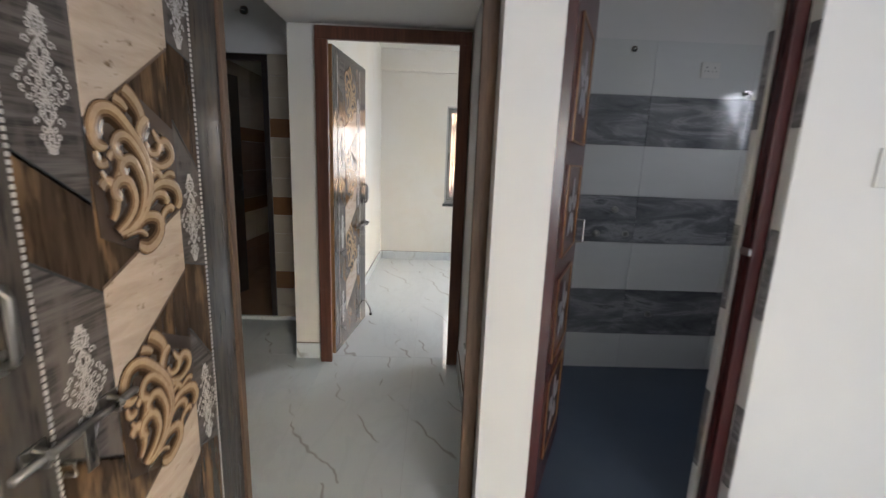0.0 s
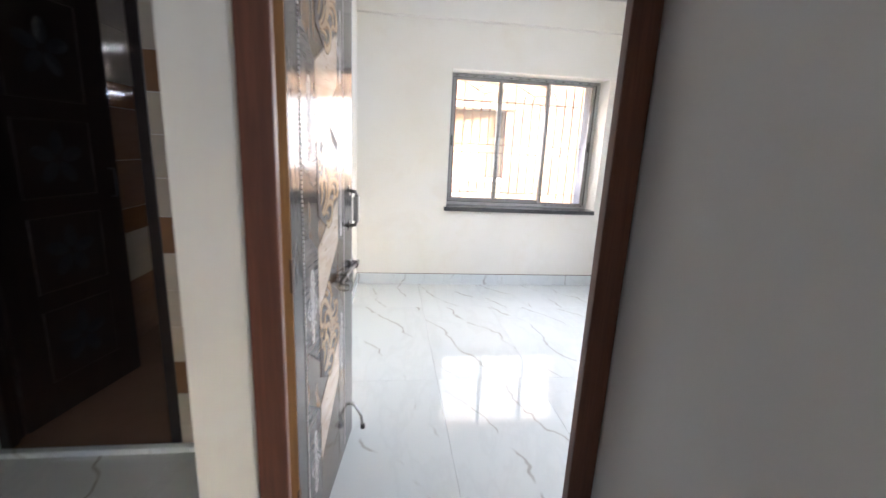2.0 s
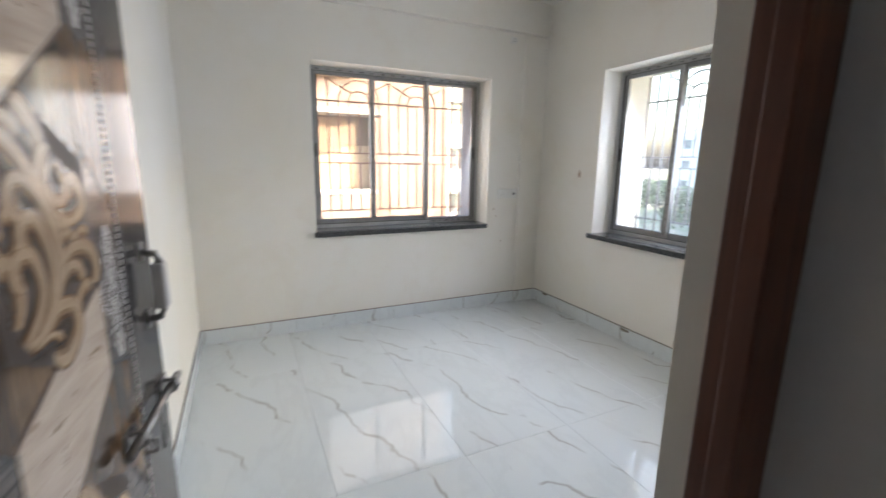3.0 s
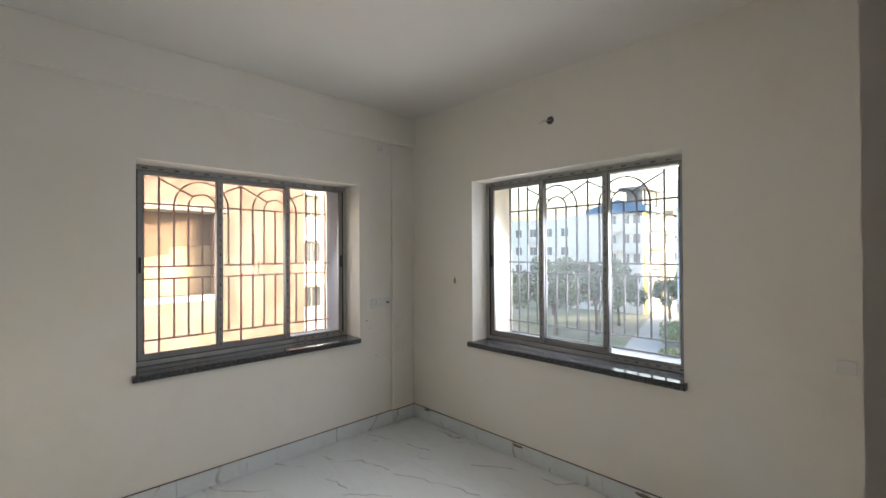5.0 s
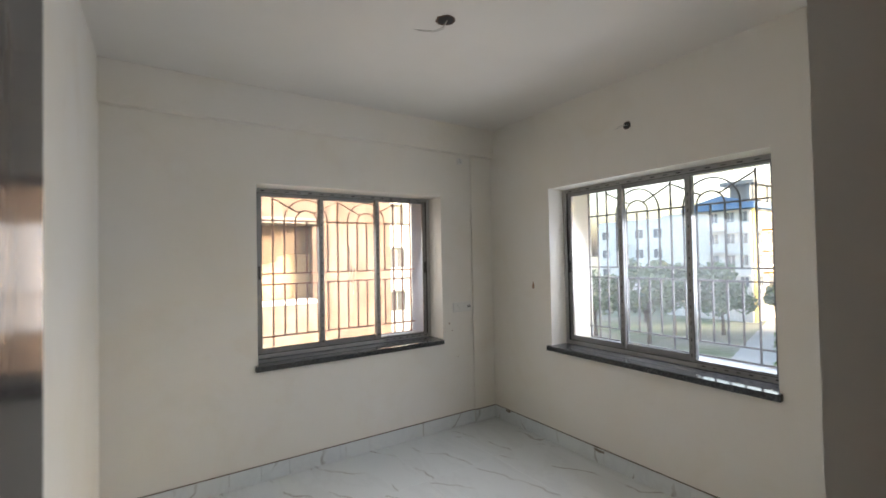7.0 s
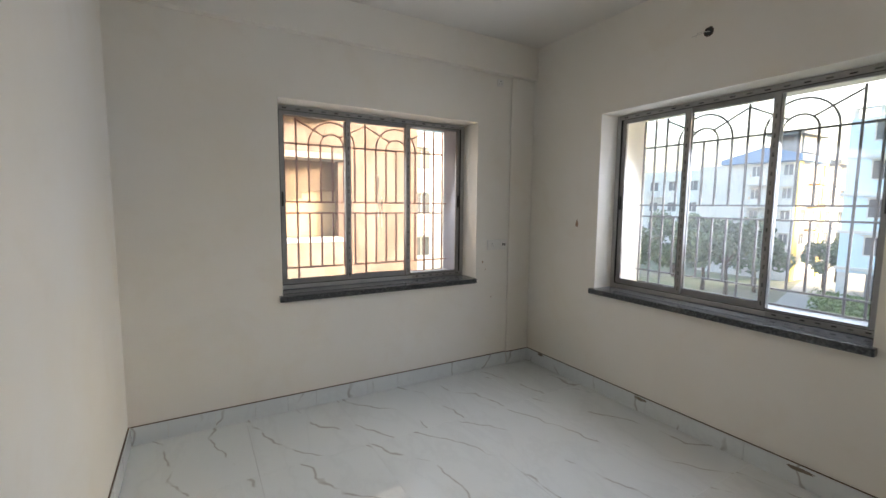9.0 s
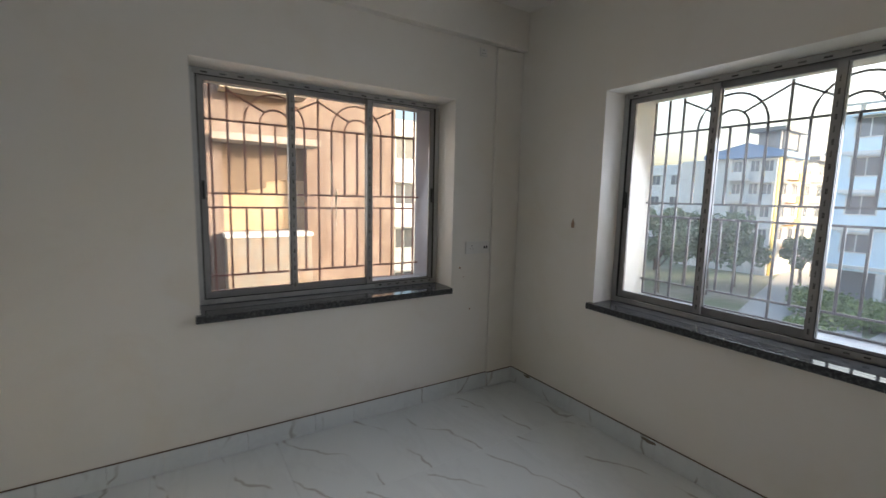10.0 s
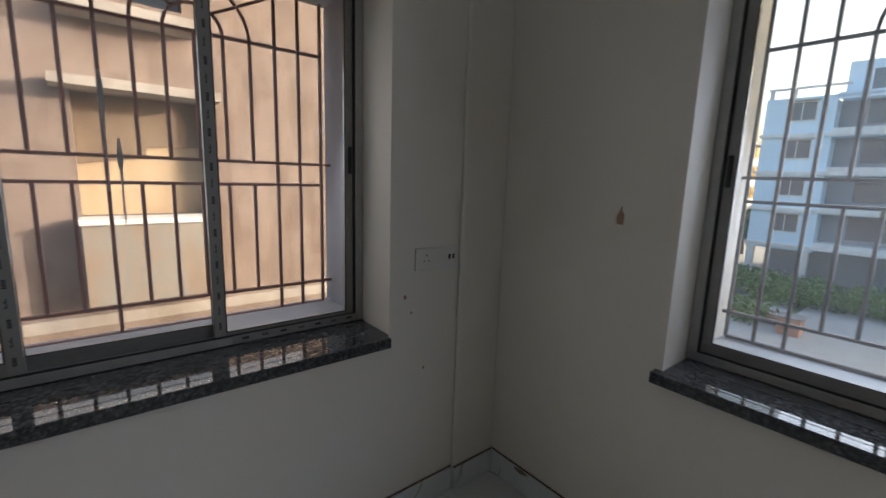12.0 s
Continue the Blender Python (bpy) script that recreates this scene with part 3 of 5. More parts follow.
def ribbon(bm, pts, widths, lift, tones=(0, 1, 2, 1, 0)):
    """A rounded carved ridge along points of the face (u, v), standing off it along -y."""
    pts = [Vector((u, 0, v)) for u, v in pts]
    rows = []
    for i, p in enumerate(pts):
        d = (pts[min(i + 1, len(pts) - 1)] - pts[max(i - 1, 0)]).normalized()
        s = Vector((-d.z, 0, d.x))
        w = widths[i]
        rows.append([bm.verts.new(p + s * (w * k) + Vector((0, -lift * h * min(1, w / 0.006), 0))) for k, h in ((-1, 0), (-0.72, 0.6), (-0.15, 0.95), (0.35, 1.0), (0.75, 0.6), (1, 0))])
    for a, b in zip(rows, rows[1:]):
        for k in range(5):
            bm.faces.new((a[k], a[k + 1], b[k + 1], b[k])).material_index = tones[k]


def scroll_points(cu, cv, r, a0, turns, sense, n=26):
    out = []
    for i in range(n):
        f = i / (n - 1)
        a = radians(a0) + sense * turns * 2 * math.pi * f
        rr = r * (1 - 0.82 * f ** 0.8)
        out.append((cu + rr * math.cos(a), cv + rr * math.sin(a)))
    return out


def frond(bm, ctrl, width, lift):
    """A broad carved frond through control points, printed highlight on its outside, printed shade inside the curl."""
    c = [ctrl[0]] + list(ctrl) + [ctrl[-1]]
    pts = []
    for i in range(1, len(c) - 2):
        for k in range(6):
            t = k / 6
            pts.append(tuple(0.5 * (2 * c[i][j] + (c[i + 1][j] - c[i - 1][j]) * t + (2 * c[i - 1][j] - 5 * c[i][j] + 4 * c[i + 1][j] - c[i + 2][j]) * t * t + (3 * c[i][j] - c[i - 1][j] - 3 * c[i + 1][j] + c[i + 2][j]) * t ** 3) for j in (0, 1)))
    pts.append(c[-1])
    n = len(pts)
    turned = sum((b[0] - a[0]) * (d[1] - b[1]) - (b[1] - a[1]) * (d[0] - b[0]) for a, b, d in zip(pts, pts[1:], pts[2:]))
    inner = 1 if turned > 0 else -1
    rows = []
    for i, (u, v) in enumerate(pts):
        p0, p1 = pts[max(i - 1, 0)], pts[min(i + 1, n - 1)]
        d = Vector((p1[0] - p0[0], 0, p1[1] - p0[1])).normalized()
        s = Vector((-d.z, 0, d.x)) * inner
        f = i / (n - 1)
        w = width * (0.30 + 0.70 * math.sin(math.pi * (0.10 + 0.52 * f))) * (1.0 if f < 0.86 else math.sqrt(max(0.05, 1 - ((f - 0.86) / 0.14) ** 2)))
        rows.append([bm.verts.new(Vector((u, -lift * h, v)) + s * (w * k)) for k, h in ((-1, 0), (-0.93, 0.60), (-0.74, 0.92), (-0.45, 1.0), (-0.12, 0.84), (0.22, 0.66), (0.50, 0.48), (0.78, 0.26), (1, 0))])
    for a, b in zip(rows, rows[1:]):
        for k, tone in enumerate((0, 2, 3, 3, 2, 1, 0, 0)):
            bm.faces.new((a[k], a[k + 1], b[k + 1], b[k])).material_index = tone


# the fronds of one carved panel: half width and control points, in hundredths of its height
STEMS = ((3.2, ((-15, -34), (0, -29), (8, -17), (10, -4), (8, 11), (0, 25), (-10, 35), (-20, 35), (-26, 27), (-24, 19), (-17, 17))),
         (2.7, ((5, -21), (9, -8), (6, 9), (-1, 20), (-7, 21), (-10, 15), (-5, 10))),
         (3.0, ((-10, -34), (1, -25), (5, -10), (2, 3), (-2, 7), (-6, 4), (-4, -2))),
         (3.0, ((-17, -33), (-7, -26), (-2, -17), (-4, -7), (-9, -5), (-13, -9), (-10, -15))))
SIDES = ((3.0, ((-20, -26), (-16, -19), (-16, -10), (-20, -6), (-24, -9))), (2.2, ((-24, 3), (-18, -4), (-12, 1), (-10, 8), (-13, 11), (-16, 8))),
         (2.3, ((-27, 14), (-24, 8), (-19, 9))), (3.4, ((-13, -37), (-2, -35), (6, -30), (13, -32), (13, -40), (6, -46), (-1, -43))),
         (1.4, ((-10, -38), (0, -37), (5, -41))))
RIGHTS = ((2.4, ((18, 3), (11, 10), (8, 20), (10, 29), (14, 34))), (2.2, ((12, 10), (19, 6), (25, 10), (25, 16), (22, 19), (20, 14))),
          (1.7, ((11, 21), (13, 15), (17, 15), (18, 20))), (1.6, ((16, 29), (19, 23), (22, 22))),
          (2.5, ((5, -25), (11, -14), (19, -9), (26, -12), (28, -19), (26, -25))), (2.0, ((8, -23), (14, -16), (19, -17), (20, -22))),
          (1.8, ((18, -36), (18, -30), (22, -26), (24, -28))))
LEAVES = ((2.8, ((6, 25), (8, 36), (3, 45), (-2, 49))), (2.0, ((0, 38), (-4, 41), (-9, 43))), (1.7, ((11, -6), (16, -1), (18, -4))), (1.6, ((19, -5), (24, -2), (27, -4))))


def carving(parent, at):
    """A panel of carved fronds, 0.28 wide and 0.35 high, its origin at the middle."""
    shape = [(-0.138, 0.075), (-0.10, 0.125), (-0.01, 0.172), (0.03, 0.165), (0.138, 0.105), (0.14, -0.06), (0.13, -0.085), (0.02, -0.178), (-0.03, -0.172), (-0.13, -0.125)]
    base = part("carved_panel", prism(shape, -0.0005, 0.004, axes="xzy"), CARVE_BASE, parent, "gold scrollwork with printed highlight and shade on dark ground", at)
    bm = bmesh.new()
    lift = 0.0026
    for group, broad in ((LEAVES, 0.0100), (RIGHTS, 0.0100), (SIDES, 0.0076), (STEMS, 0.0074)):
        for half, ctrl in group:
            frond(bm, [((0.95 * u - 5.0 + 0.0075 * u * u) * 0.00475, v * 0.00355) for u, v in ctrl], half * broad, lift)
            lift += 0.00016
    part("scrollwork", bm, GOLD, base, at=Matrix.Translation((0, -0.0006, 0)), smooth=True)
    return base


def filigree(parent, at, w, h):
    """A lacy silver diamond of small curls and leaves."""
    bm = bmesh.new()
    rng = random.Random(7)
    rows = 19
    for i in range(rows):
        f = (i + 0.5) / rows
        e = abs(2 * f - 1)
        half = max(0.12, (1 - e) ** 0.8 * (0.85 + 0.15 * math.cos(9 * e)))
        n = max(1, round(half * 5.2))
        for k in range(-n, n + 1):
            if n > 1 and (k + i) % 2:
                continue
            u = w / 2 * half * k / n
            v = (f - 0.5) * h
            r = 0.0078 * (0.8 + 0.4 * rng.random())
            a0 = 40 * i + 70 * abs(k)
            pts = scroll_points(u, v, r, a0 if k > 0 else 180 - a0, 1.1, 1 if k > 0 else -1, 10)
            ribbon(bm, pts, [0.0016] * 10, 0.0008, (0, 0, 0, 0, 0))
    for sg in (-1, 1):
        for amp in (0.006, 0.014):
            pts = [(sg * amp * math.sin(5 * math.pi * i / 40), (i / 40 - 0.5) * h) for i in range(41)]
            ribbon(bm, pts, [0.0015] * 41, 0.0008, (0, 0, 0, 0, 0))
    return part("filigree", bm, SILVER, parent, "lacy silver ornament", at)


def ornate_leaf(name, w, h, at, label, hinge_left, phase=0.0, edge=OCHRE, relief=1.0):
    """A carved laminate leaf; x along the face, -y towards who looks at it, z up."""
    door = empty(name, at, label=label, category="door", kind="structure")
    part("leaf", boxes((0, 0, 0.008, w, 0.034, h), bevel=0.002), STILE, door)
    part("edge_strip", boxes((-0.0035 if hinge_left else w, 0.001, 0.01, 0.0 if hinge_left else w + 0.0035, 0.033, h - 0.002)), edge, door, "raw wood edge")
    a, b, c, d = 0.100 * w / 0.81, 0.247 * w / 0.81, 0.528 * w / 0.81, 0.630 * w / 0.81
    per = 0.547
    for k in range(-1, 4):
        z = 0.921 + phase + per * (k - 1)

        def poly(pts, m, nm, t=0.0012):
            pts = [(u, min(max(v, 0.06), h - 0.05)) for u, v in pts]
            if max(p[1] for p in pts) - min(p[1] for p in pts) > 0.03 and len({(round(p[0], 3), round(p[1], 3)) for p in pts}) == len(pts):
                part(nm, prism(pts, -t, 0.001, axes="xzy"), m, door)
        poly([(a, z + 0.248), (b, z + 0.151), (b, z + 0.331), (a, z + 0.428)], BROWNP, "brown_panel")
        poly([(a, z - 0.127), (b, z - 0.224), (b, z + 0.150), (a, z + 0.247)], GREYP, "grey_panel")
        poly([(c, z + 0.147), (d, z + 0.117), (d, z + 0.382), (c, z + 0.509)], GREYP, "grey_panel")
        poly([(c, z - 0.045), (d, z - 0.172), (d, z + 0.116), (c, z + 0.146)], BROWNP, "brown_panel")
        poly([(b, z - 0.19), (c, z - 0.10), (c, z + 0.129), (b, z - 0.06)], BROWNP, "brown_panel", 0.0006)
        poly([(b, z + 0.157), (c, z + 0.287), (c, z + 0.44), (b, z + 0.36)], BROWNP, "brown_panel", 0.0006)
        for p, q in (((a, z + 0.247), (b, z + 0.150)), ((a, z + 0.428), (b, z + 0.331)), ((c, z + 0.146), (d, z + 0.116)), ((c, z + 0.509), (d, z + 0.382)), ((b, z - 0.0), (b, z - 0.17)), ((c, z + 0.311), (c, z + 0.44))):
            if min(p[1], q[1]) > 0.08 and max(p[1], q[1]) < h - 0.06:
                bm = bmesh.new()
                ribbon(bm, [p, q], [0.003, 0.003], 0.0017, (0, 0, 0, 0, 0))
                part("seam", bm, BLACK, door, at=Matrix.Translation((0, -0.0008, 0)))
        if 0.1 < z and z + 0.31 < h - 0.03:
            part("band_rim", prism([(b, z - 0.066), (c, z + 0.122), (c, z + 0.292), (b, z + 0.163)], -0.0014, 0.001, axes="xzy"), DULL, door)
            part("cream_band", prism([(b, z - 0.058), (c, z + 0.130), (c, z + 0.285), (b, z + 0.156)], -0.0022, 0.001, axes="xzy", bevel=0.0006), CREAM, door, "whitewashed wood band")
        if 0.2 < z + 0.384 < h - 0.2:
            carving(door, Matrix.Translation(((b + c) / 2, -0.002, z + 0.382)) @ Matrix.Diagonal((w / 0.81, relief, 0.97, 1)))
        for u, v in (((a + b) / 2 + 0.004, z - 0.01), ((c + d) / 2 + 0.004, z + 0.256)):
            if 0.15 < v < h - 0.13:
                filigree(door, Matrix.Translation((u, -0.0015, v)), 0.095, 0.235)
    for u in (a - 0.005, d + 0.005):
        bm = bmesh.new()
        z = 0.05
        while z < h - 0.05:
            boxes((u - 0.0028, -0.003, z, u + 0.0028, 0.0, z + 0.0075), bm=bm)
            z += 0.0125
        part("bead_line", bm, SILVER, door, "row of small silver beads")
    return door


def pull_handle(parent, u, v, l=0.16, wrapped=False):
    STEEL = DARK_STEEL
    base = part("pull_handle", boxes((u - 0.012, -0.004, v - l / 2 - 0.02, u + 0.012, 0, v - l / 2 + 0.02), (u - 0.012, -0.004, v + l / 2 - 0.02, u + 0.012, 0, v + l / 2 + 0.02), bevel=0.0015), STEEL, parent, "brushed steel pull handle")
    part("grip", tube([(u, -0.003, v - l / 2), (u, -0.026, v - l / 2 + 0.004), (u, -0.032, v - l / 2 + 0.018), (u, -0.032, v + l / 2 - 0.018), (u, -0.026, v + l / 2 - 0.004), (u, -0.003, v + l / 2)], 0.0075, 10), STEEL, base, smooth=True)
    if wrapped:
        part("wrapping", boxes((u - 0.017, -0.042, v - l * 0.34, u + 0.017, -0.020, v + l * 0.34), bevel=0.004), WRAP, base, "greyish plastic wrapping")


def aldrop(parent, u0, u1, v):
    """A heavy sliding bolt with a hasp."""
    lo, hi = min(u0, u1), max(u0, u1)
    m = (lo + hi) / 2
    base = part("sliding_bolt", boxes((lo + 0.03, -0.005, v - 0.022, lo + 0.08, 0, v + 0.022), (hi - 0.08, -0.005, v - 0.022, hi - 0.03, 0, v + 0.022), bevel=0.0015), DARK_STEEL, parent, "worn steel sliding door bolt")
    part("rod", tube([(lo, -0.02, v), (hi, -0.02, v)], 0.0085, 10), DARK_STEEL, base, smooth=True)
    for u in (lo + 0.055, hi - 0.055):
        part("guide", tube([(u, 0, v - 0.015), (u, -0.028, v - 0.012), (u, -0.033, v), (u, -0.028, v + 0.012), (u, 0, v + 0.015)], 0.005, 8), DARK_STEEL, base)
    part("hasp", boxes((m - 0.012, -0.030, v - 0.085, m + 0.012, -0.026, v + 0.004), bevel=0.0015), DARK_STEEL, base)
    part("slot", boxes((m - 0.004, -0.0306, v - 0.07, m + 0.004, -0.0298, v - 0.035)), BLACK, base)
    part("staple", tube([(m - 0.03, 0, v - 0.05), (m - 0.03, -0.02, v - 0.05), (m - 0.03, -0.02, v - 0.075), (m - 0.03, 0, v - 0.075)], 0.004, 8), DARK_STEEL, base)


# passage leaf, folded back towards the living room, its face towards +x
leaf2 = ornate_leaf("door_2", 0.81, 2.05, Matrix.Translation((-0.700, 0.535, 0)) @ Matrix.Rotation(radians(90), 4, "Z"), "open dark laminate door with cream bands and gold carving", False, 0.0, RAW)
pull_handle(leaf2, 0.028, 1.088, 0.125)
aldrop(leaf2, 0.0, 0.275, 0.845)
# bedroom leaf, open along the west wall
leaf1 = ornate_leaf("door_1", 0.742, 2.03, Matrix.Translation((-0.690, 2.755, 0)) @ Matrix.Rotation(radians(90 - 6.8), 4, "Z"), "open glossy grey door with cream bands and carved panels", True, -0.066, OCHRE, 0.14)
pull_handle(leaf1, 0.685, 1.08, 0.145, True)
aldrop(leaf1, 0.455, 0.770, 0.835)
bm = tube([(0.70, 0, 0.17), (0.70, -0.02, 0.165), (0.71, -0.05, 0.10), (0.712, -0.055, 0.055)], 0.007, 8)
stop = part("door_stop", bm, STEEL, leaf1, "folding steel door stop", smooth=True)
part("rubber_foot", tube([(0.712, -0.055, 0.058), (0.713, -0.057, 0.036)], 0.011, 10), BLACK, stop)
for v in (0.25, 0.95, 1.75):
    part("hinge", boxes((-0.012, -0.003, v, 0.006, 0.004, v + 0.09), bevel=0.001), DULL, leaf1, "dull brown butt hinge")


# ---- flower-panelled bathroom doors ----
PETAL = plain("petal_grey", (0.22, 0.22, 0.23, 1), 0.35)
GILT = plain("gilt_moulding", (0.25, 0.13, 0.045, 1), 0.35, 0.4)


def flower(parent, u, v, r, dim):
    bm = bmesh.new()
    for k in range(5):
        a = 2 * math.pi * k / 5 + 0.3
        cu, cv = u + r * 0.55 * math.cos(a), v + r * 0.55 * math.sin(a)
        ring = [bm.verts.new((cu + r * 0.42 * math.cos(a) * math.cos(t) - r * 0.24 * math.sin(a) * math.sin(t), -0.006, cv + r * 0.42 * math.sin(a) * math.cos(t) + r * 0.24 * math.cos(a) * math.sin(t))) for t in [2 * math.pi * i / 10 for i in range(10)]]
        tip = bm.verts.new((cu, -0.011, cv))
        for i in range(10):
            bm.faces.new((ring[i], ring[(i + 1) % 10], tip))
    bmesh.ops.recalc_face_normals(bm, faces=bm.faces)
    part("flower", bm, dim, parent, "pale embossed flower")


def flower_leaf(name, w, h, at, leaf_m, trim_m, petal_m, label, rows):
    door = empty(name, at, label=label, category="door", kind="structure")
    part("leaf", boxes((0, 0, 0.01, w, 0.03, h), bevel=0.002), leaf_m, door)
    for z0, z1 in rows:
        p = part("raised_panel", boxes((w * 0.22, -0.005, z0, w * 0.78, 0.001, z1), bevel=0.003), leaf_m, door)
        e = 0.007
        u0, u1 = w * 0.22, w * 0.78
        part("moulding", boxes((u0, -0.009, z0, u1, -0.004, z0 + e), (u0, -0.009, z1 - e, u1, -0.004, z1), (u0, -0.009, z0 + e, u0 + e, -0.004, z1 - e), (u1 - e, -0.009, z0 + e, u1, -0.004, z1 - e), bevel=0.0012), trim_m, p)
        flower(p, (u0 + u1) / 2, (z0 + z1) / 2, min(z1 - z0, u1 - u0) * 0.38, petal_m)
    return door


ROWS4 = [(0.18, 0.52), (0.60, 0.94), (1.02, 1.36), (1.44, 1.86)]
wash = flower_leaf("door_3", 0.63, 2.04, Matrix.Translation((0.368, 1.352, 0)) @ Matrix.Rotation(radians(90 - 25), 4, "Z"), MAROON, GILT, PETAL, "open glossy maroon door with gilt flower panels", ROWS4)
part("handle", tube([(0.56, 0, 1.02), (0.56, -0.035, 1.02), (0.56, -0.035, 1.12), (0.56, 0, 1.12)], 0.006, 8), DARK_STEEL, wash)
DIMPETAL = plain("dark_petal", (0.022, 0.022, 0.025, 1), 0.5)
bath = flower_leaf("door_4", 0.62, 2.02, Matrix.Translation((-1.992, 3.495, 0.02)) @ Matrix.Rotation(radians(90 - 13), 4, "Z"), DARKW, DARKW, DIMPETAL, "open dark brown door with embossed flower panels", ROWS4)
part("handle", tube([(0.57, 0, 1.0), (0.57, -0.03, 1.0), (0.57, -0.03, 1.14), (0.57, 0, 1.14)], 0.006, 8), BLACK, bath)


# ---- wall tiles of the two bathrooms ----
def grey_marble():
    g = G("grey_marble_tile", 0.10)
    v = g.coord(scale=(1.2, 1.2, 5), rot=(0, 14, 0), rand=13.0)
    n = g.noise(v, 2.0, 6, 0.65, 0.8)
    c = g.ramp(n, [(0.3, (0.11, 0.115, 0.125, 1)), (0.5, (0.22, 0.225, 0.235, 1)), (0.6, (0.36, 0.365, 0.37, 1)), (0.68, (0.16, 0.165, 0.175, 1))])
    g.set("Base Color", c)
    return g.m


def beige_tile(name, a, b, rough=0.12):
    g = G(name, rough)
    v = g.coord(scale=(1, 1, 6), rand=11.0)
    g.set("Base Color", g.mix(g.noise(v, 3.0, 5, 0.6, 0.3), a, b))
    return g.m


GREYM = grey_marble()
WHITET = beige_tile("white_wall_tile", (0.66, 0.67, 0.65, 1), (0.72, 0.73, 0.71, 1), 0.08)
TAN = beige_tile("tan_wall_tile", (0.42, 0.36, 0.29, 1), (0.50, 0.44, 0.36, 1))
WOODT = beige_tile("brown_wall_tile", (0.17, 0.085, 0.04, 1), (0.26, 0.14, 0.07, 1))
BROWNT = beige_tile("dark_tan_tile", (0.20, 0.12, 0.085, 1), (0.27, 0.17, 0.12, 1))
BLUEF = paint("blue_grey_floor", (0.045, 0.065, 0.095, 1), (0.065, 0.085, 0.115, 1), 0.35, 60, 2.0, 0.2)

TILES = {}


def tile_rows(name, p, q, n, zs, mats, length, label, off=0.0, t=0.006):
    """Rows of tiles on a wall from p to q, n pointing into the room."""
    base = empty(name, label=label, category="wall tiles", kind="structure")
    p, q, n = Vector((*p, 0)), Vector((*q, 0)), Vector((*n, 0))
    d = q - p
    L = d.length
    d.normalize()
    m = Matrix(((d.x, n.x, 0, 0), (d.y, n.y, 0, 0), (0, 0, 1, 0), (0, 0, 0, 1)))
    flip = d.cross(n).z < 0
    for z0, z1, mt in zip(zs, zs[1:], mats):
        s, cuts = off, [0.0]
        while s < L - 0.01:
            if s > 0.01:
                cuts.append(s)
            s += length
        cuts.append(L)
        for a, b in zip(cuts, cuts[1:]):
            k = (round(b - a, 4), round(z1 - z0, 4), mt.name, flip, t)
            if k not in TILES:
                me = mesh_of("wall_tile", boxes((0.001, 0, 0.001, b - a - 0.001, t, z1 - z0 - 0.001), bevel=0.0012), mt)
                if flip:
                    me.flip_normals()
                TILES[k] = me
            piece("wall_tile", TILES[k], base, Matrix.Translation(p + d * a + Vector((0, 0, z0))) @ m)
    return base


WZ = [0.0, 0.248, 0.562, 0.880, 1.182, 1.493, 1.794, 2.11]
WM = [WHITET, GREYM, WHITET, GREYM, WHITET, GREYM, WHITET]
tile_rows("trim_wash_back", (0.315, 2.676), (2.27, 2.676), (0, -1), WZ, WM, 0.62, "white and grey marble wall tiles in bands", 0.33)
tile_rows("trim_wash_left", (0.306, 1.39), (0.306, 2.665), (1, 0), WZ, WM, 0.62, "white and grey marble wall tiles in bands")
tagged(new("trim_shaft", mesh_of("trim_shaft", boxes((2.27, 2.51, 0, 2.339, 2.676, H)), WALL_HALL)), "boxed-in pipe shaft in the bathroom corner", "shaft", kind="structure")
tile_rows("trim_wash_shaft", (2.27, 2.509), (2.339, 2.509), (0, -1), WZ, WM, 0.62, "banded wall tiles on the pipe shaft")
tile_rows("trim_wash_shaft_side", (2.269, 2.675), (2.269, 2.51), (-1, 0), WZ, WM, 0.62, "banded wall tiles on the pipe shaft")
tile_rows("trim_wash_right", (2.339, 1.39), (2.339, 2.50), (-1, 0), WZ[:5], WM[:4], 0.62, "white and grey marble wall tiles in bands")
tile_rows("trim_wash_right_upper", (2.339, 2.06), (2.339, 2.50), (-1, 0), WZ[4:], WM[4:], 0.62, "white and grey marble wall tiles in bands")
vent = empty("window_vent", Matrix.Translation((2.40, 2.05, 1.45)) @ Matrix.Rotation(radians(-90), 4, "Z"), label="small louvred bathroom vent window", category="window", kind="structure")
part("window_frame", boxes((0, 0, 0, 0.40, 0.04, 0.03), (0, 0, 0.52, 0.40, 0.04, 0.55), (0, 0, 0.03, 0.03, 0.04, 0.52), (0.37, 0, 0.03, 0.40, 0.04, 0.52), (0.19, 0, 0.03, 0.21, 0.04, 0.52), bevel=0.002), ALU, vent)
tile_rows("trim_wash_reveal", (1.042, 1.247), (1.042, 1.288), (-1, 0), WZ[:-1] + [2.11], WM, 0.62, "narrow banded tiles beside the maroon frame", 0, 0.002)
tagged(new("trim_wash_pier", mesh_of("trim_wash_pier", boxes((1.000, 1.362, 0, 1.045, 1.392, H)), WALL_HALL)), "narrow tiled pier behind the maroon frame", "pier", kind="structure")
tile_rows("trim_wash_pier_tiles", (0.999, 1.363), (0.999, 1.391), (-1, 0), WZ, WM, 0.62, "narrow banded tiles beside the maroon frame", 0, 0.004)
tile_rows("trim_wash_jamb", (1.05, 1.386), (2.32, 1.386), (0, 1), WZ, WM, 0.62, "white and grey marble wall tiles in bands")
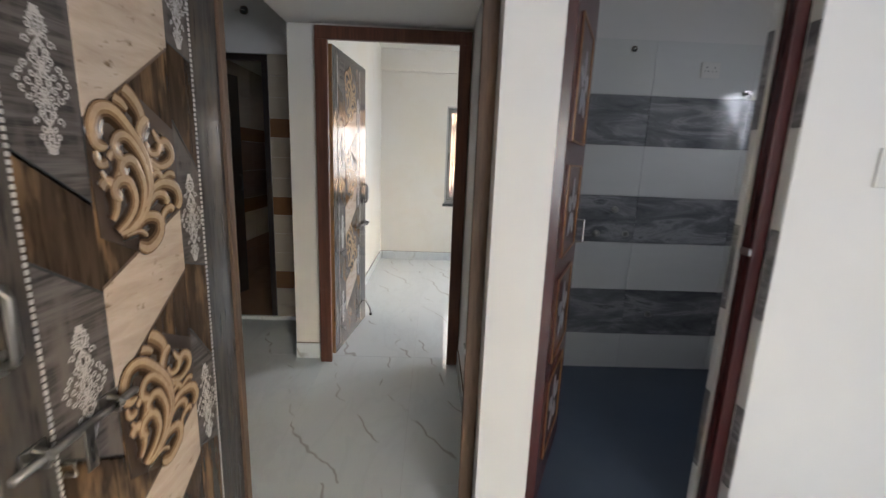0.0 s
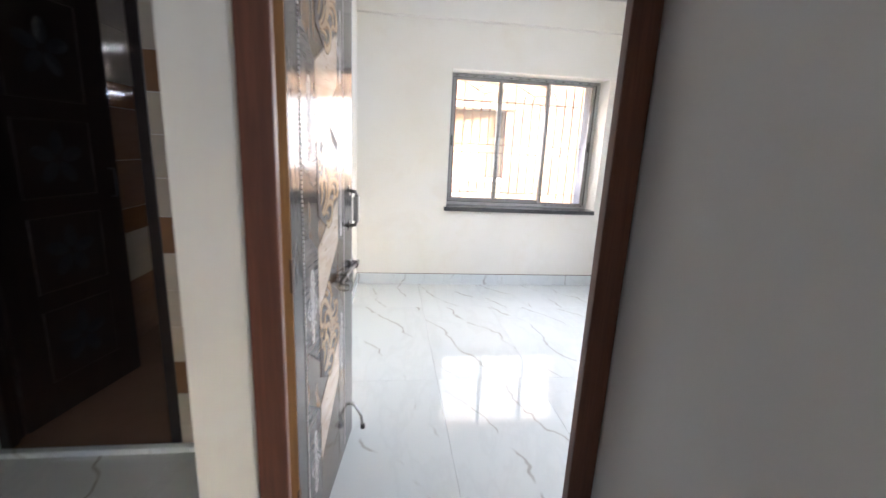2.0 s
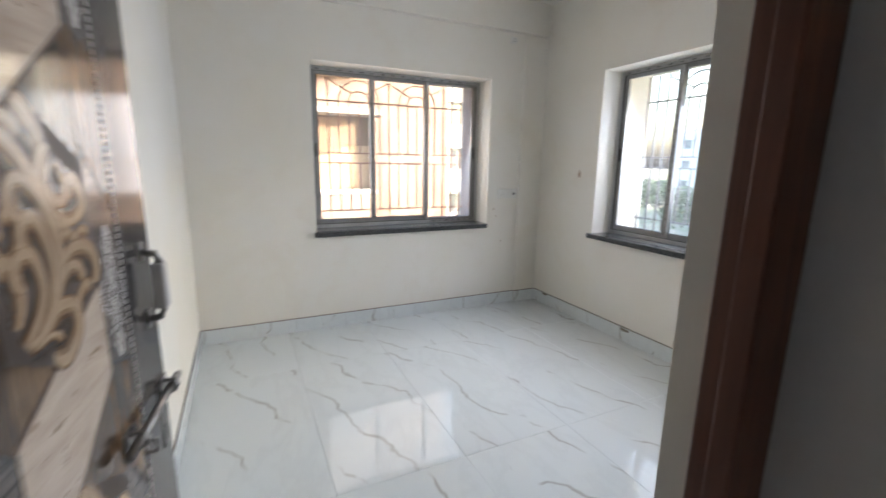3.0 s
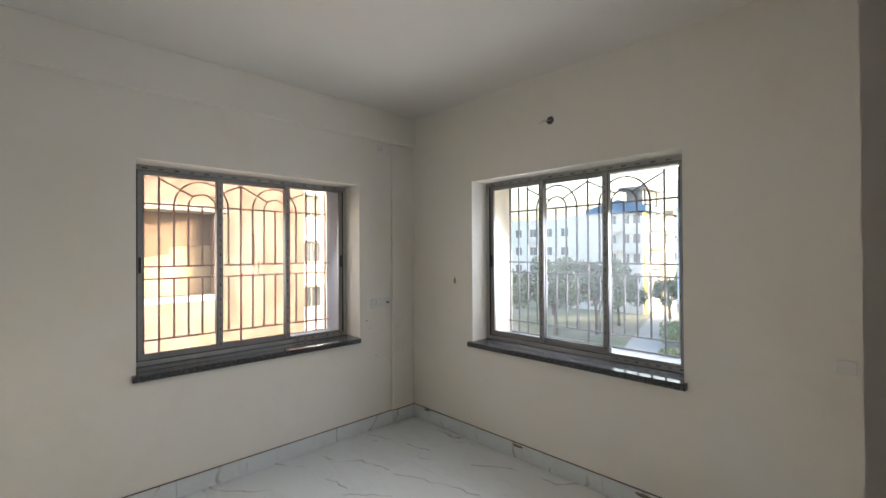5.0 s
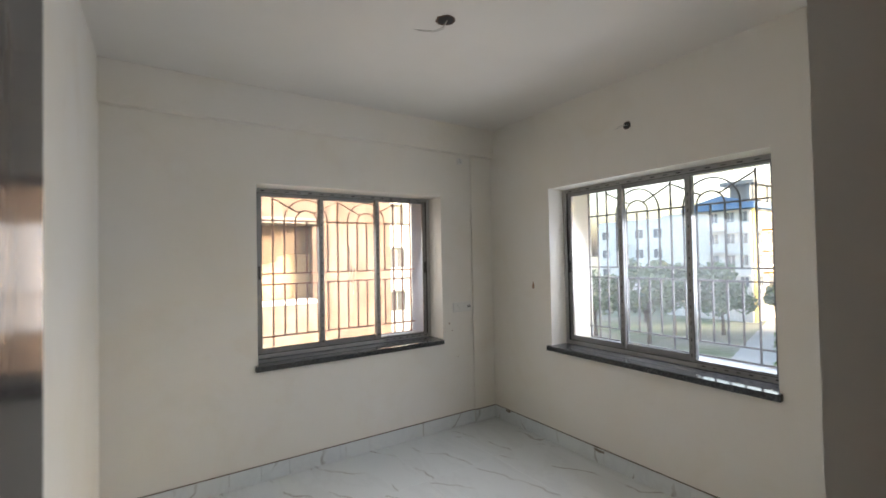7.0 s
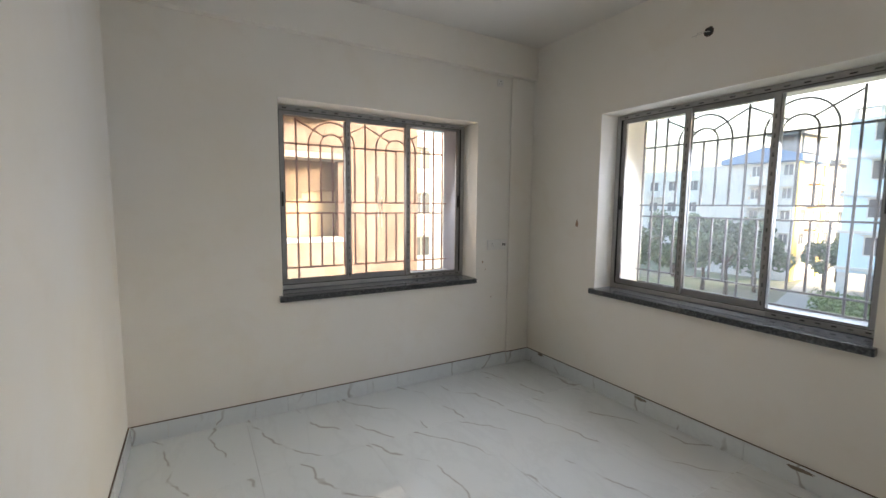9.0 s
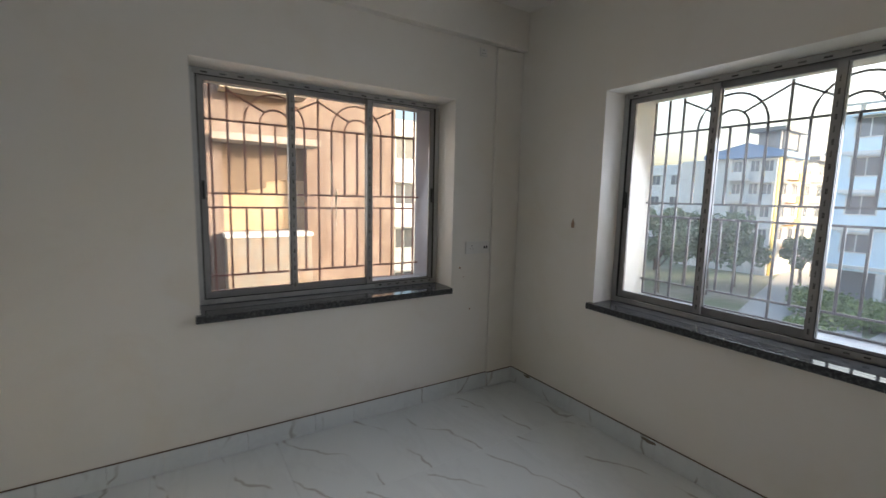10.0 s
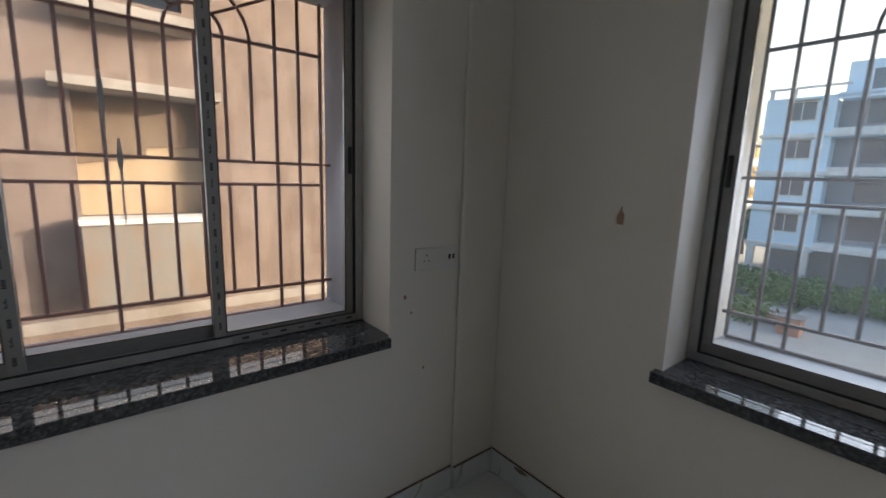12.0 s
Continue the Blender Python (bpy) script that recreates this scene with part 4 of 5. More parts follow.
tagged(new("floor_washroom", mesh_of("floor_washroom", boxes((0.305, 1.386, -0.011, 2.34, 2.675, 0.002), (0.36, 1.30, -0.011, 0.995, 1.386, 0.002)), BLUEF)), "dull blue-grey coated bathroom floor", "floor", kind="structure")
BZ = [0.0, 0.115, 0.268, 0.416, 0.573, 0.73, 0.882, 1.029, 1.177, 1.337, 1.487, 1.631, 1.785, 1.94, 2.095]
BM = [TAN, TAN, WOODT, TAN, TAN, TAN, WOODT, TAN, TAN, TAN, WOODT, TAN, TAN, TAN]
tile_rows("trim_bath_pier", (-1.324, 3.409), (-0.944, 3.409), (0, -1), BZ, BM, 0.45, "tan and brown wall tiles beside the bathroom door")
tile_rows("trim_bath_left", (-2.079, 3.409), (-2.046, 3.409), (0, -1), BZ, BM, 0.45, "tan and brown wall tiles beside the bathroom door")
IZ = [0.02, 0.30, 0.42, 0.73, 0.882, 1.177, 1.487, 1.631, 1.94, 2.24]
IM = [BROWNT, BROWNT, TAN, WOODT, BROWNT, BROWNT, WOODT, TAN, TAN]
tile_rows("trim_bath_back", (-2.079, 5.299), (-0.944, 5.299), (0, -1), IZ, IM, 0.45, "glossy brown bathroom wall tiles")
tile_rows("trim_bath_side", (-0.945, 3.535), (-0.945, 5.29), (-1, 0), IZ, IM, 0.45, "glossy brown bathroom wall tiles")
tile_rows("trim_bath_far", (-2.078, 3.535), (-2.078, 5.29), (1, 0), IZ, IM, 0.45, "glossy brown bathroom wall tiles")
tagged(new("floor_bathroom", mesh_of("floor_bathroom", boxes((-2.08, 3.411, -0.011, -0.944, 5.3, 0.022), bevel=0.003), BROWNT)), "brown tiled bathroom floor with a low sill", "floor", kind="structure")
tagged(new("trim_threshold", mesh_of("trim_threshold", boxes((-2.079, 3.375, -0.002, -0.98, 3.41, 0.026), bevel=0.004), MARBLE)), "raised marble threshold of the bathroom door", "threshold", kind="structure")


# ---- small fittings ----
def socket_plate(name, w, h, at, label, holes=((-0.022, 0.0),), usb=False):
    """A white plate; x along the wall, -y into the room."""
    s = empty(name, at, label=label, category="socket")
    part("plate", boxes((-w / 2, -0.009, -h / 2, w / 2, 0, h / 2), bevel=0.003), WHITE_PLASTIC, s)
    for u, v in holes:
        for du, dv, r in ((0, 0.014, 0.004), (-0.011, -0.008, 0.003), (0.011, -0.008, 0.003)):
            part("socket_hole", tube([(u + du, -0.0092, v + dv), (u + du, -0.0100, v + dv)], r, 8), BLACK, s)
    if usb:
        for u in (0.062, 0.082):
            part("socket_hole", boxes((u - 0.006, -0.0098, -0.010, u + 0.006, -0.0088, 0.010), bevel=0.0003), BLACK, s)
    return s


def facing(x, y, z, deg):
    return Matrix.Translation((x, y, z)) @ Matrix.Rotation(radians(deg), 4, "Z")


socket_plate("wall_socket", 0.205, 0.088, facing(1.848, YN, 1.066, 0), "white wall socket plate with two black switches", ((-0.052, 0.0),), True)
socket_plate("wall_socket", 0.06, 0.055, facing(1.85, YN, 2.40, 0), "small white high-level socket plate on the wall", ((0, 0),))
socket_plate("wall_socket", 0.07, 0.06, facing(XE, 2.868, 0.987, -90), "small white socket plate on the bedroom wall", ())
socket_plate("wall_socket", 0.115, 0.09, facing(1.604, 2.67, 1.955, 0), "white socket plate on the tiled bathroom wall", ((-0.025, 0), (0.025, 0)))
socket_plate("switch_plate", 0.15, 0.12, facing(1.37, 1.245, 1.385, 0), "white switch plate on the living room wall", ())
WIRE = plain("wire_white", (0.55, 0.53, 0.48, 1), 0.5)


def lamp_box(name, r, at, label, reach):
    """An empty round conduit box with loose wire ends; -y out of the wall."""
    b = empty(name, at, label=label, category="junction box")
    bm = bmesh.new()
    ring = []
    rng = random.Random(3)
    for k in range(20):
        a = 2 * math.pi * k / 20
        rr = r * (1 + 0.07 * rng.uniform(-1, 1))
        ring.append((rr * math.cos(a), rr * math.sin(a)))
    lo = [bm.verts.new((u, -0.0012, v)) for u, v in ring]
    hi = [bm.verts.new((u * 0.80, -0.0020, v * 0.80)) for u, v in ring]
    for k in range(20):
        bm.faces.new((lo[k], lo[(k + 1) % 20], hi[(k + 1) % 20], hi[k]))
    part("ring", bm, DULL, b)
    part("hollow", prism([(u * 0.82, v * 0.82) for u, v in ring], -0.0016, 0.0, axes="xzy"), BLACK, b)
    for k in (0, 1):
        pts = [(0.2 * r, -0.002, 0), (-0.3 * r, -0.03 - 0.01 * k, -0.2 * r), (-1.3 * r, -0.035 - 0.012 * k, -0.45 * r + 0.2 * r * k), (-reach + 0.02 * k, -0.02, -0.25 * r - 0.3 * r * k)]
        sm = []
        for i in range(13):
            t = i / 4.0
            j = min(int(t), 2)
            f = t - j
            sm.append(Vector(pts[j]).lerp(Vector(pts[j + 1]), f))
        part("wire", tube(sm, 0.0016, 6), WIRE, b)
    return b


lamp_box("ceiling_box", 0.050, Matrix.Translation((0.758, 4.372, H)) @ Matrix.Rotation(radians(-45), 4, "Z") @ Matrix.Rotation(radians(90), 4, "X"), "open ceiling lamp box with two loose wires", 0.17)
lamp_box("wall_box", 0.028, facing(XE, 4.325, 2.396, -90), "open wall lamp box with loose wires", 0.085)
lamp_box("wall_box", 0.032, facing(-1.48, 3.41, 2.388, 0), "open round conduit box in the alcove wall", 0.06)
lamp_box("wall_box", 0.018, facing(1.129, 2.67, 2.056, 0), "small pipe point in the bathroom tiles", 0.03)
for u, v in ((1.104, 1.094), (1.00, 0.936), (1.19, 0.938), (1.83, 1.828), (2.005, 1.828), (1.41, 0.394)):
    tp = empty("water_outlet", facing(u + 0.02, 2.67, v, 0), label="chrome capped water outlet in the wall tiles", category="water outlet", group="capped water outlets")
    part("flange", tube([(0, 0, 0), (0, -0.006, 0)], 0.022, 14), STEEL, tp)
    part("plug", tube([(0, -0.004, 0), (0, -0.035, 0), (0, -0.036, 0)], 0.011, 12), STEEL, tp)
STAIN = plain("brown_stain", (0.36, 0.23, 0.14, 1), 0.7)
tagged(part("wall_stain", prism([(-0.011, -0.03), (0.012, -0.032), (0.014, 0.0), (0.006, 0.016), (0.004, 0.034), (-0.005, 0.012), (-0.012, -0.004)], -0.0012, 0.0, axes="xzy"), STAIN, None, "", facing(XE, 5.244, 1.27, -90)), "brown plaster stain on the wall", "stain")
MORTAR = plain("dried_mortar", (0.20, 0.165, 0.125, 1), 0.9)
for y, z, r in ((4.61, 0.094, 0.055), (3.72, 0.088, 0.080), (5.58, 0.100, 0.040)):
    rng = random.Random(int(y * 100))
    ring = [(r * math.cos(a) * rng.uniform(0.55, 1.0), 0.013 * math.sin(a) * rng.uniform(0.5, 1.0)) for a in [2 * math.pi * i / 14 for i in range(14)]]
    tagged(part("mortar_smear", prism(ring, -0.0025, 0.0, axes="xzy"), MORTAR, None, "", facing(XE - 0.012, y, z, -90)), "dried brown mortar smear on the skirting", "stain", group="mortar smears on the skirting")
for x, z, r in ((1.705, 0.925, 0.008), (1.735, 0.86, 0.005), (1.80, 0.62, 0.006)):
    rng = random.Random(int(x * 1000))
    ring = [(r * math.cos(a) * rng.uniform(0.5, 1.0), 1.4 * r * math.sin(a) * rng.uniform(0.6, 1.0)) for a in [2 * math.pi * i / 12 for i in range(12)]]
    tagged(part("wall_stain", prism(ring, -0.0012, 0.0, axes="xzy"), STAIN, None, "", facing(x, YN, z, 0)), "small brown spot on the wall paint", "stain", group="brown spots on the wall")
BOLT = metal("tower_bolt", (0.62, 0.60, 0.56, 1), 0.3)
for x, y, z, nm in ((0.082, 1.325, 0.712, "bolt_plate"), (0.082, 1.325, 1.85, "bolt_plate")):
    tagged(part(nm, boxes((-0.004, 0, -0.012, 0.004, 0.05, 0.012), bevel=0.001), BOLT, None, "", Matrix.Translation((x, y, z))), "small steel strike plate on the door frame", "strike plate")
tagged(part("bolt_plate", boxes((-0.004, 0, -0.012, 0.004, 0.045, 0.012), bevel=0.001), BOLT, None, "", Matrix.Translation((0.994, 1.293, 1.10))), "small steel strike plate on the maroon frame", "strike plate")
tagged(part("bolt_plate", boxes((-0.004, 0, -0.012, 0.004, 0.04, 0.012), bevel=0.001), BOLT, None, "", Matrix.Translation((-1.375, 3.43, 1.10))), "small steel strike plate on the dark frame", "strike plate")


# ---- unseen living room window behind the walk, added as the hall's light source ----
sliding_window("window_3", 1.8, 1.294, Matrix.Translation((2.9, -3.56, 0.803)) @ Matrix.Rotation(radians(180), 4, "Z"), "unseen three-leaf sliding aluminium window added to light the hall")
grille("window_grille", 1.72, 1.2, Matrix.Translation((2.86, -3.60, 0.85)) @ Matrix.Rotation(radians(180), 4, "Z"), "dark brown iron window grille with round arches")


# ---- outside ----
GZ = -6.3


def facade(name, a, b, stain):
    g = G(name, 0.85)
    v = g.coord()
    s = g.ramp(g.noise(g.coord(scale=(1.6, 1.6, 0.45)), 1.7, 5, 0.6), [(0.46, 0), (0.64, 0.85)])
    c = g.mix(g.ramp(g.noise(v, 1.6, 5, 0.6), [(0.38, 0), (0.62, 1)]), a, b)
    c = g.mix(g.ramp(g.noise(v, 4.5, 4, 0.6), [(0.48, 0), (0.66, 0.55)]), c, stain)
    g.set("Base Color", g.mix(s, c, stain))
    g.bump(g.noise(v, 40, 3), 0.3, 0.004)
    return g.m


PEACH = facade("peach_render", (0.235, 0.170, 0.138, 1), (0.280, 0.208, 0.172, 1), (0.172, 0.116, 0.088, 1))
# Facade render greyed to hold the shade on the apron's front.
APRON = facade("apron_shade_render", (0.255, 0.225, 0.195, 1), (0.29, 0.25, 0.215, 1), (0.27, 0.19, 0.135, 1))
PALE = facade("pale_slab_render", (0.37, 0.32, 0.28, 1), (0.42, 0.37, 0.33, 1), (0.30, 0.25, 0.21, 1))
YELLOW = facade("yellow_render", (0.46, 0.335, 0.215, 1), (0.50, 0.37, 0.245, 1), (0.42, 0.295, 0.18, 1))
LIMEW = facade("lime_wash", (0.74, 0.73, 0.70, 1), (0.78, 0.77, 0.74, 1), (0.64, 0.62, 0.58, 1))
BLUEW = facade("pale_blue_render", (0.70, 0.85, 0.96, 1), (0.74, 0.87, 0.97, 1), (0.66, 0.80, 0.91, 1))
CREAMW = facade("cream_render", (0.70, 0.67, 0.62, 1), (0.74, 0.71, 0.66, 1), (0.62, 0.58, 0.53, 1))
ORANGE = facade("orange_render", (0.72, 0.40, 0.07, 1), (0.74, 0.43, 0.10, 1), (0.60, 0.33, 0.09, 1))
STRIPE = facade("yellow_stripe", (0.76, 0.58, 0.12, 1), (0.78, 0.60, 0.15, 1), (0.66, 0.48, 0.12, 1))
BRICKY = facade("reddish_render", (0.42, 0.22, 0.15, 1), (0.46, 0.26, 0.18, 1), (0.36, 0.19, 0.13, 1))
TIN = facade("blue_tin", (0.14, 0.25, 0.42, 1), (0.17, 0.28, 0.45, 1), (0.13, 0.20, 0.33, 1))
LINING_SHADE = facade("lining_shade_render", (0.21, 0.145, 0.095, 1), (0.235, 0.165, 0.11, 1), (0.17, 0.115, 0.075, 1))
CONC = facade("old_concrete", (0.26, 0.25, 0.24, 1), (0.31, 0.30, 0.28, 1), (0.20, 0.19, 0.18, 1))
DARKG = plain("dark_window", (0.15, 0.155, 0.165, 1), 0.15)
# Grey that puts shade into loggia backs, stilt floor and rooms behind openings.
SHADE = plain("recess_shade", (0.34, 0.35, 0.37, 1), 0.8)


def earth():
    g = G("dusty_ground", 0.95)
    v = g.coord()
    c = g.ramp(g.noise(v, 0.12, 6, 0.6), [(0.38, (0.10, 0.14, 0.06, 1)), (0.5, (0.20, 0.20, 0.13, 1)), (0.62, (0.30, 0.28, 0.23, 1))])
    g.set("Base Color", g.mix(g.ramp(g.noise(v, 2.5, 5), [(0.4, 0), (0.7, 0.5)]), c, (0.10, 0.11, 0.06, 1)))
    g.bump(g.noise(v, 3, 5), 0.5, 0.1)
    return g.m


tagged(new("ground", mesh_of("ground", boxes((-900, -900, GZ - 1, 1400, 1400, GZ)), earth())), "dusty ground with patches of grass", "ground", kind="structure")
ROADM = facade("road_grey", (0.40, 0.39, 0.37, 1), (0.44, 0.43, 0.41, 1), (0.34, 0.33, 0.31, 1))
tagged(part("road", boxes((0, -3.2, 0, 110, 3.2, 0.05)), ROADM, None, "", Matrix.Translation((24, 11.5, GZ)) @ Matrix.Rotation(radians(14), 4, "Z")), "worn grey concrete road between the houses", "road", kind="structure")
tagged(part("pavement", boxes((24, -14, GZ, 42.5, 10.4, GZ + 0.06)), ROADM), "pale concrete yard before the blue building", "pavement", kind="structure")


def far_window(parent, u, v, w, h, m, frame_m, rail=False):
    """A window of a distant house on the face -y."""
    win = part("window", boxes((u - w / 2 - 0.09, -0.07, v - 0.09, u + w / 2 + 0.09, -0.005, v), (u - w / 2 - 0.09, -0.07, v + h, u + w / 2 + 0.09, -0.005, v + h + 0.09), (u - w / 2 - 0.09, -0.07, v, u - w / 2, -0.005, v + h), (u + w / 2, -0.07, v, u + w / 2 + 0.09, -0.005, v + h), (u - 0.03, -0.05, v, u + 0.03, -0.005, v + h)), frame_m, parent, at=m)
    part("pane", boxes((u - w / 2, -0.03, v, u + w / 2, -0.006, v + h)), DARKG, win, "dark glass")
    part("sunshade", boxes((u - w / 2 - 0.2, -0.5, v + h + 0.12, u + w / 2 + 0.2, -0.004, v + h + 0.2)), frame_m, win)


def west_face(x, y):
    """A frame whose x runs along -y from (x, y), its -y pointing to -x."""
    return Matrix.Translation((x, y, 0)) @ Matrix.Rotation(radians(-90), 4, "Z")


# peach neighbour across the gap to the north
FY, PE = 10.8, 3.62
peach = empty("apartment_building", label="peach rendered neighbouring building with a deep balcony opening", category="building")
holes = [(0.69, 1.97, 0.80, 2.18), (0.75, 1.80, 3.20, 4.4), (-3.2, -2.0, 0.97, 2.3)]
wb = wall("wall", PEACH, "y", FY, FY + 0.2, -9.0, PE, GZ, 9.0, holes)
for k in ("category", "kind"):
    del wb[k]
wb.parent = peach
part("wall", boxes((PE - 0.2, FY + 0.2, GZ, PE, 26, 9.0), (-9, 25.8, GZ, PE - 0.2, 26, 9.0), (-9, FY + 0.2, GZ, -8.8, 25.8, 9.0)), PEACH, peach)
part("roof", boxes((-9, FY, 9.0, PE, 26, 9.15)), CONC, peach)
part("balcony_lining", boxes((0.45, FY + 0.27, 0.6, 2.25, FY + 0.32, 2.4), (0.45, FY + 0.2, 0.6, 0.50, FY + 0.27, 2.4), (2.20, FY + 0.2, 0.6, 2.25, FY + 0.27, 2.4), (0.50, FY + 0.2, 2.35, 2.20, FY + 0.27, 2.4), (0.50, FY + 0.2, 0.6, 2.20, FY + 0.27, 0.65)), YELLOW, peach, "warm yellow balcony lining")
# Board cut to the slanted shadow edge; its brown stands for shade.
part("lining_shade", prism([(0.55, 1.36), (1.36, 1.50), (1.36, 1.60), (1.60, 1.64), (2.15, 1.64), (2.15, 2.34), (0.55, 2.34)], FY + 0.215, FY + 0.26, axes="xzy"), LINING_SHADE, peach, "shaded upper half of the lining, built as a brown board")
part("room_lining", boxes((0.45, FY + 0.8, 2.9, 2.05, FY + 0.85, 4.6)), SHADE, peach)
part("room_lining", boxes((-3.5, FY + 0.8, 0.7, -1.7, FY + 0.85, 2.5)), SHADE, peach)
part("sill", boxes((0.655, FY - 0.42, 0.735, 1.955, FY + 0.22, 0.80), bevel=0.01), LIMEW, peach, "white plastered sill")
part("apron", boxes((0.675, FY - 0.39, -0.17, 1.935, FY - 0.001, 0.735), bevel=0.01), APRON, peach, "plastered apron in a grey that stands for its shade")
part("sunshade", boxes((0.53, FY - 0.38, 2.18, 2.11, FY - 0.001, 2.285), bevel=0.008), PALE, peach)
part("upper_slab", boxes((0.655, FY - 0.36, 2.92, 1.90, FY - 0.001, 3.06), bevel=0.008), PALE, peach)
part("pipe", tube([(-0.75, FY - 0.07, GZ), (-0.75, FY - 0.07, 8.8)], 0.055, 12), LIMEW, peach, "white drain pipe")
part("plinth_band", boxes((-9.01, FY - 0.02, -0.50, PE + 0.02, FY - 0.001, -0.36)), PALE, peach)

# pale blue five-storey building to the east
blue = empty("apartment_building", label="pale blue five-storey apartment building with dark loggias", category="building")
BX, BY = 44.5, 16.5
m = west_face(BX, BY)
part("wall", boxes((0, 0, GZ + 2.7, 4.4, 12, 8.05), (4.4, 1.6, GZ + 2.7, 11.2, 12, 8.05), (11.2, 0, GZ + 2.7, 26, 12, 8.05)), BLUEW, blue, at=m)
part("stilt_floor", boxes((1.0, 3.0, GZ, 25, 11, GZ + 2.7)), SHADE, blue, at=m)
for u in (0.3, 4.0, 11.4, 15.5, 20):
    part("column", boxes((u - 0.25, 0.05, GZ, u + 0.25, 0.55, GZ + 2.7)), LIMEW, blue, at=m)
for k in range(4):
    z = -3.05 + 2.92 * k
    far_window(blue, 2.4, z + 0.95, 1.7, 1.35, m, LIMEW)
    far_window(blue, 13.2, z + 0.95, 1.7, 1.35, m, LIMEW)
    far_window(blue, 17.5, z + 0.95, 1.7, 1.35, m, LIMEW)
    part("floor_band", boxes((-0.15, -0.18, z - 0.35, 26.1, -0.005, z - 0.1)), LIMEW, blue, at=m)
    part("loggia_slab", boxes((4.4, 0.0, z - 0.10, 11.2, 1.6, z + 0.25)), LIMEW, blue, at=m)
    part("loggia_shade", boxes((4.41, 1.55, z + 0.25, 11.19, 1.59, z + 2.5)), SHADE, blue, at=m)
    part("loggia_window", boxes((6.0, 1.45, z + 0.6, 9.6, 1.54, z + 2.3)), DARKG, blue, at=m)
    part("loggia_head", boxes((4.4, 0.0, z + 2.5, 11.2, 1.6, z + 2.82)), BLUEW, blue, at=m)
part("parapet", boxes((0, 0, 8.05, 26, 0.2, 8.4), (0, 0.2, 8.05, 0.2, 12, 8.4)), BLUEW, blue, at=m)
part("terrace_frame", boxes((0.1, 0.1, 8.4, 0.4, 0.4, 9.1), (1.6, 0.1, 8.4, 1.85, 0.4, 9.1), (0.0, 0.0, 9.1, 5.0, 0.5, 9.22), bevel=0.01), LIMEW, blue, "white roof terrace frame", at=m)
part("stair_tower", boxes((4.6, 1.0, 8.05, 9.5, 8, 10.8)), BLUEW, blue, at=m)
part("tower_window", boxes((6.0, 0.9, 8.5, 8.0, 1.01, 10.1)), DARKG, blue, at=m)

# cream and yellow building with a blue tin roof
cream = empty("apartment_building", label="cream apartment building with yellow stripes and blue roof shed", category="building")
part("wall", boxes((54, 23.3, GZ, 69, 33, 6.3)), CREAMW, cream)
mw, ms = west_face(54, 27.6), Matrix.Translation((54, 23.3, 0))
part("wing_wall", boxes((53.9, 27.6, GZ, 54.3, 33.2, 6.4)), CREAMW, cream)
for k in range(4):
    z = -3.3 + 2.45 * k
    for u in (0.6, 2.3, 3.6):
        far_window(cream, u, z + 0.9, 0.8, 1.1, mw, CREAMW)
    part("balcony", boxes((-0.1, -0.9, z - 0.1, 2.0, -0.01, z + 0.05), (-0.1, -0.9, z + 0.05, 2.0, -0.82, z + 0.85)), CREAMW, cream, at=mw)
    part("stripe", boxes((-0.4, -0.06, z + 0.1, 0.15, -0.005, z + 1.1)), ORANGE, cream, at=mw)
    for u in (2.2, 5.2, 8.6, 12.2):
        far_window(cream, u, z + 0.9, 1.2, 1.1, ms, CREAMW)
    for u in (3.0, 9.4):
        part("balcony", boxes((u, -1.0, z - 0.1, u + 2.0, -0.01, z + 0.05), (u, -1.0, z + 0.05, u + 2.0, -0.92, z + 0.8)), ORANGE if u < 5 else CREAMW, cream, at=ms)
for u in (0.3, 6.6, 13.6):
    part("stripe", boxes((u, -0.10, GZ, u + 1.0, -0.005, 6.5)), STRIPE if u < 8 else ORANGE, cream, at=ms)
part("roof_shed", prism([(22.6, 6.4), (30.4, 6.4), (30.4, 6.9), (26, 8.0), (22.6, 7.0)], 53.2, 60.0, axes="yzx"), TIN, cream, "blue tin roof shed")
part("water_deck", boxes((55.6, 23.5, 9.4, 62, 27.0, 9.8), (56, 24, 6.3, 56.4, 24.4, 9.4), (61, 24, 6.3, 61.4, 24.4, 9.4), (57, 24, 7.6, 60.5, 26.5, 9.4)), CONC, cream, "grey concrete water tank deck")
part("roof_slab", boxes((62.5, 22.4, 6.5, 69.6, 26, 7.0)), CONC, cream)

# white block behind the trees, a reddish one and one beyond the gap
for nm, x, y0, w, d, top, mt, lab in (("apartment_building", 62, 49, 17, 10, 6.2, LIMEW, "white four-storey apartment block behind the trees"),
                                     ("apartment_building", 74, 24.5, 8, 10, 5.6, BRICKY, "reddish apartment block at the end of the road")):
    b = empty(nm, label=lab, category="building")
    m = west_face(x, y0)
    part("wall", boxes((0, 0, GZ, w, d, top)), mt, b, at=m)
    part("parapet", boxes((-0.1, -0.1, top, w + 0.1, 0.2, top + 0.6)), mt, b, at=m)
    for k in range(4):
        z = GZ + 0.2 + k * 3.05
        n = int(w / 3)
        for i in range(n):
            far_window(b, 1.5 + i * 3.0, z + 0.9, 1.3, 1.3, m, LIMEW)
        part("balcony", boxes((3.6, -1.0, z - 0.1, 6.2, -0.01, z + 0.05), (3.6, -1.0, z + 0.05, 6.2, -0.9, z + 0.9)), CREAMW, b, at=m)
b = empty("apartment_building", label="white apartment block seen past the peach wall", category="building")
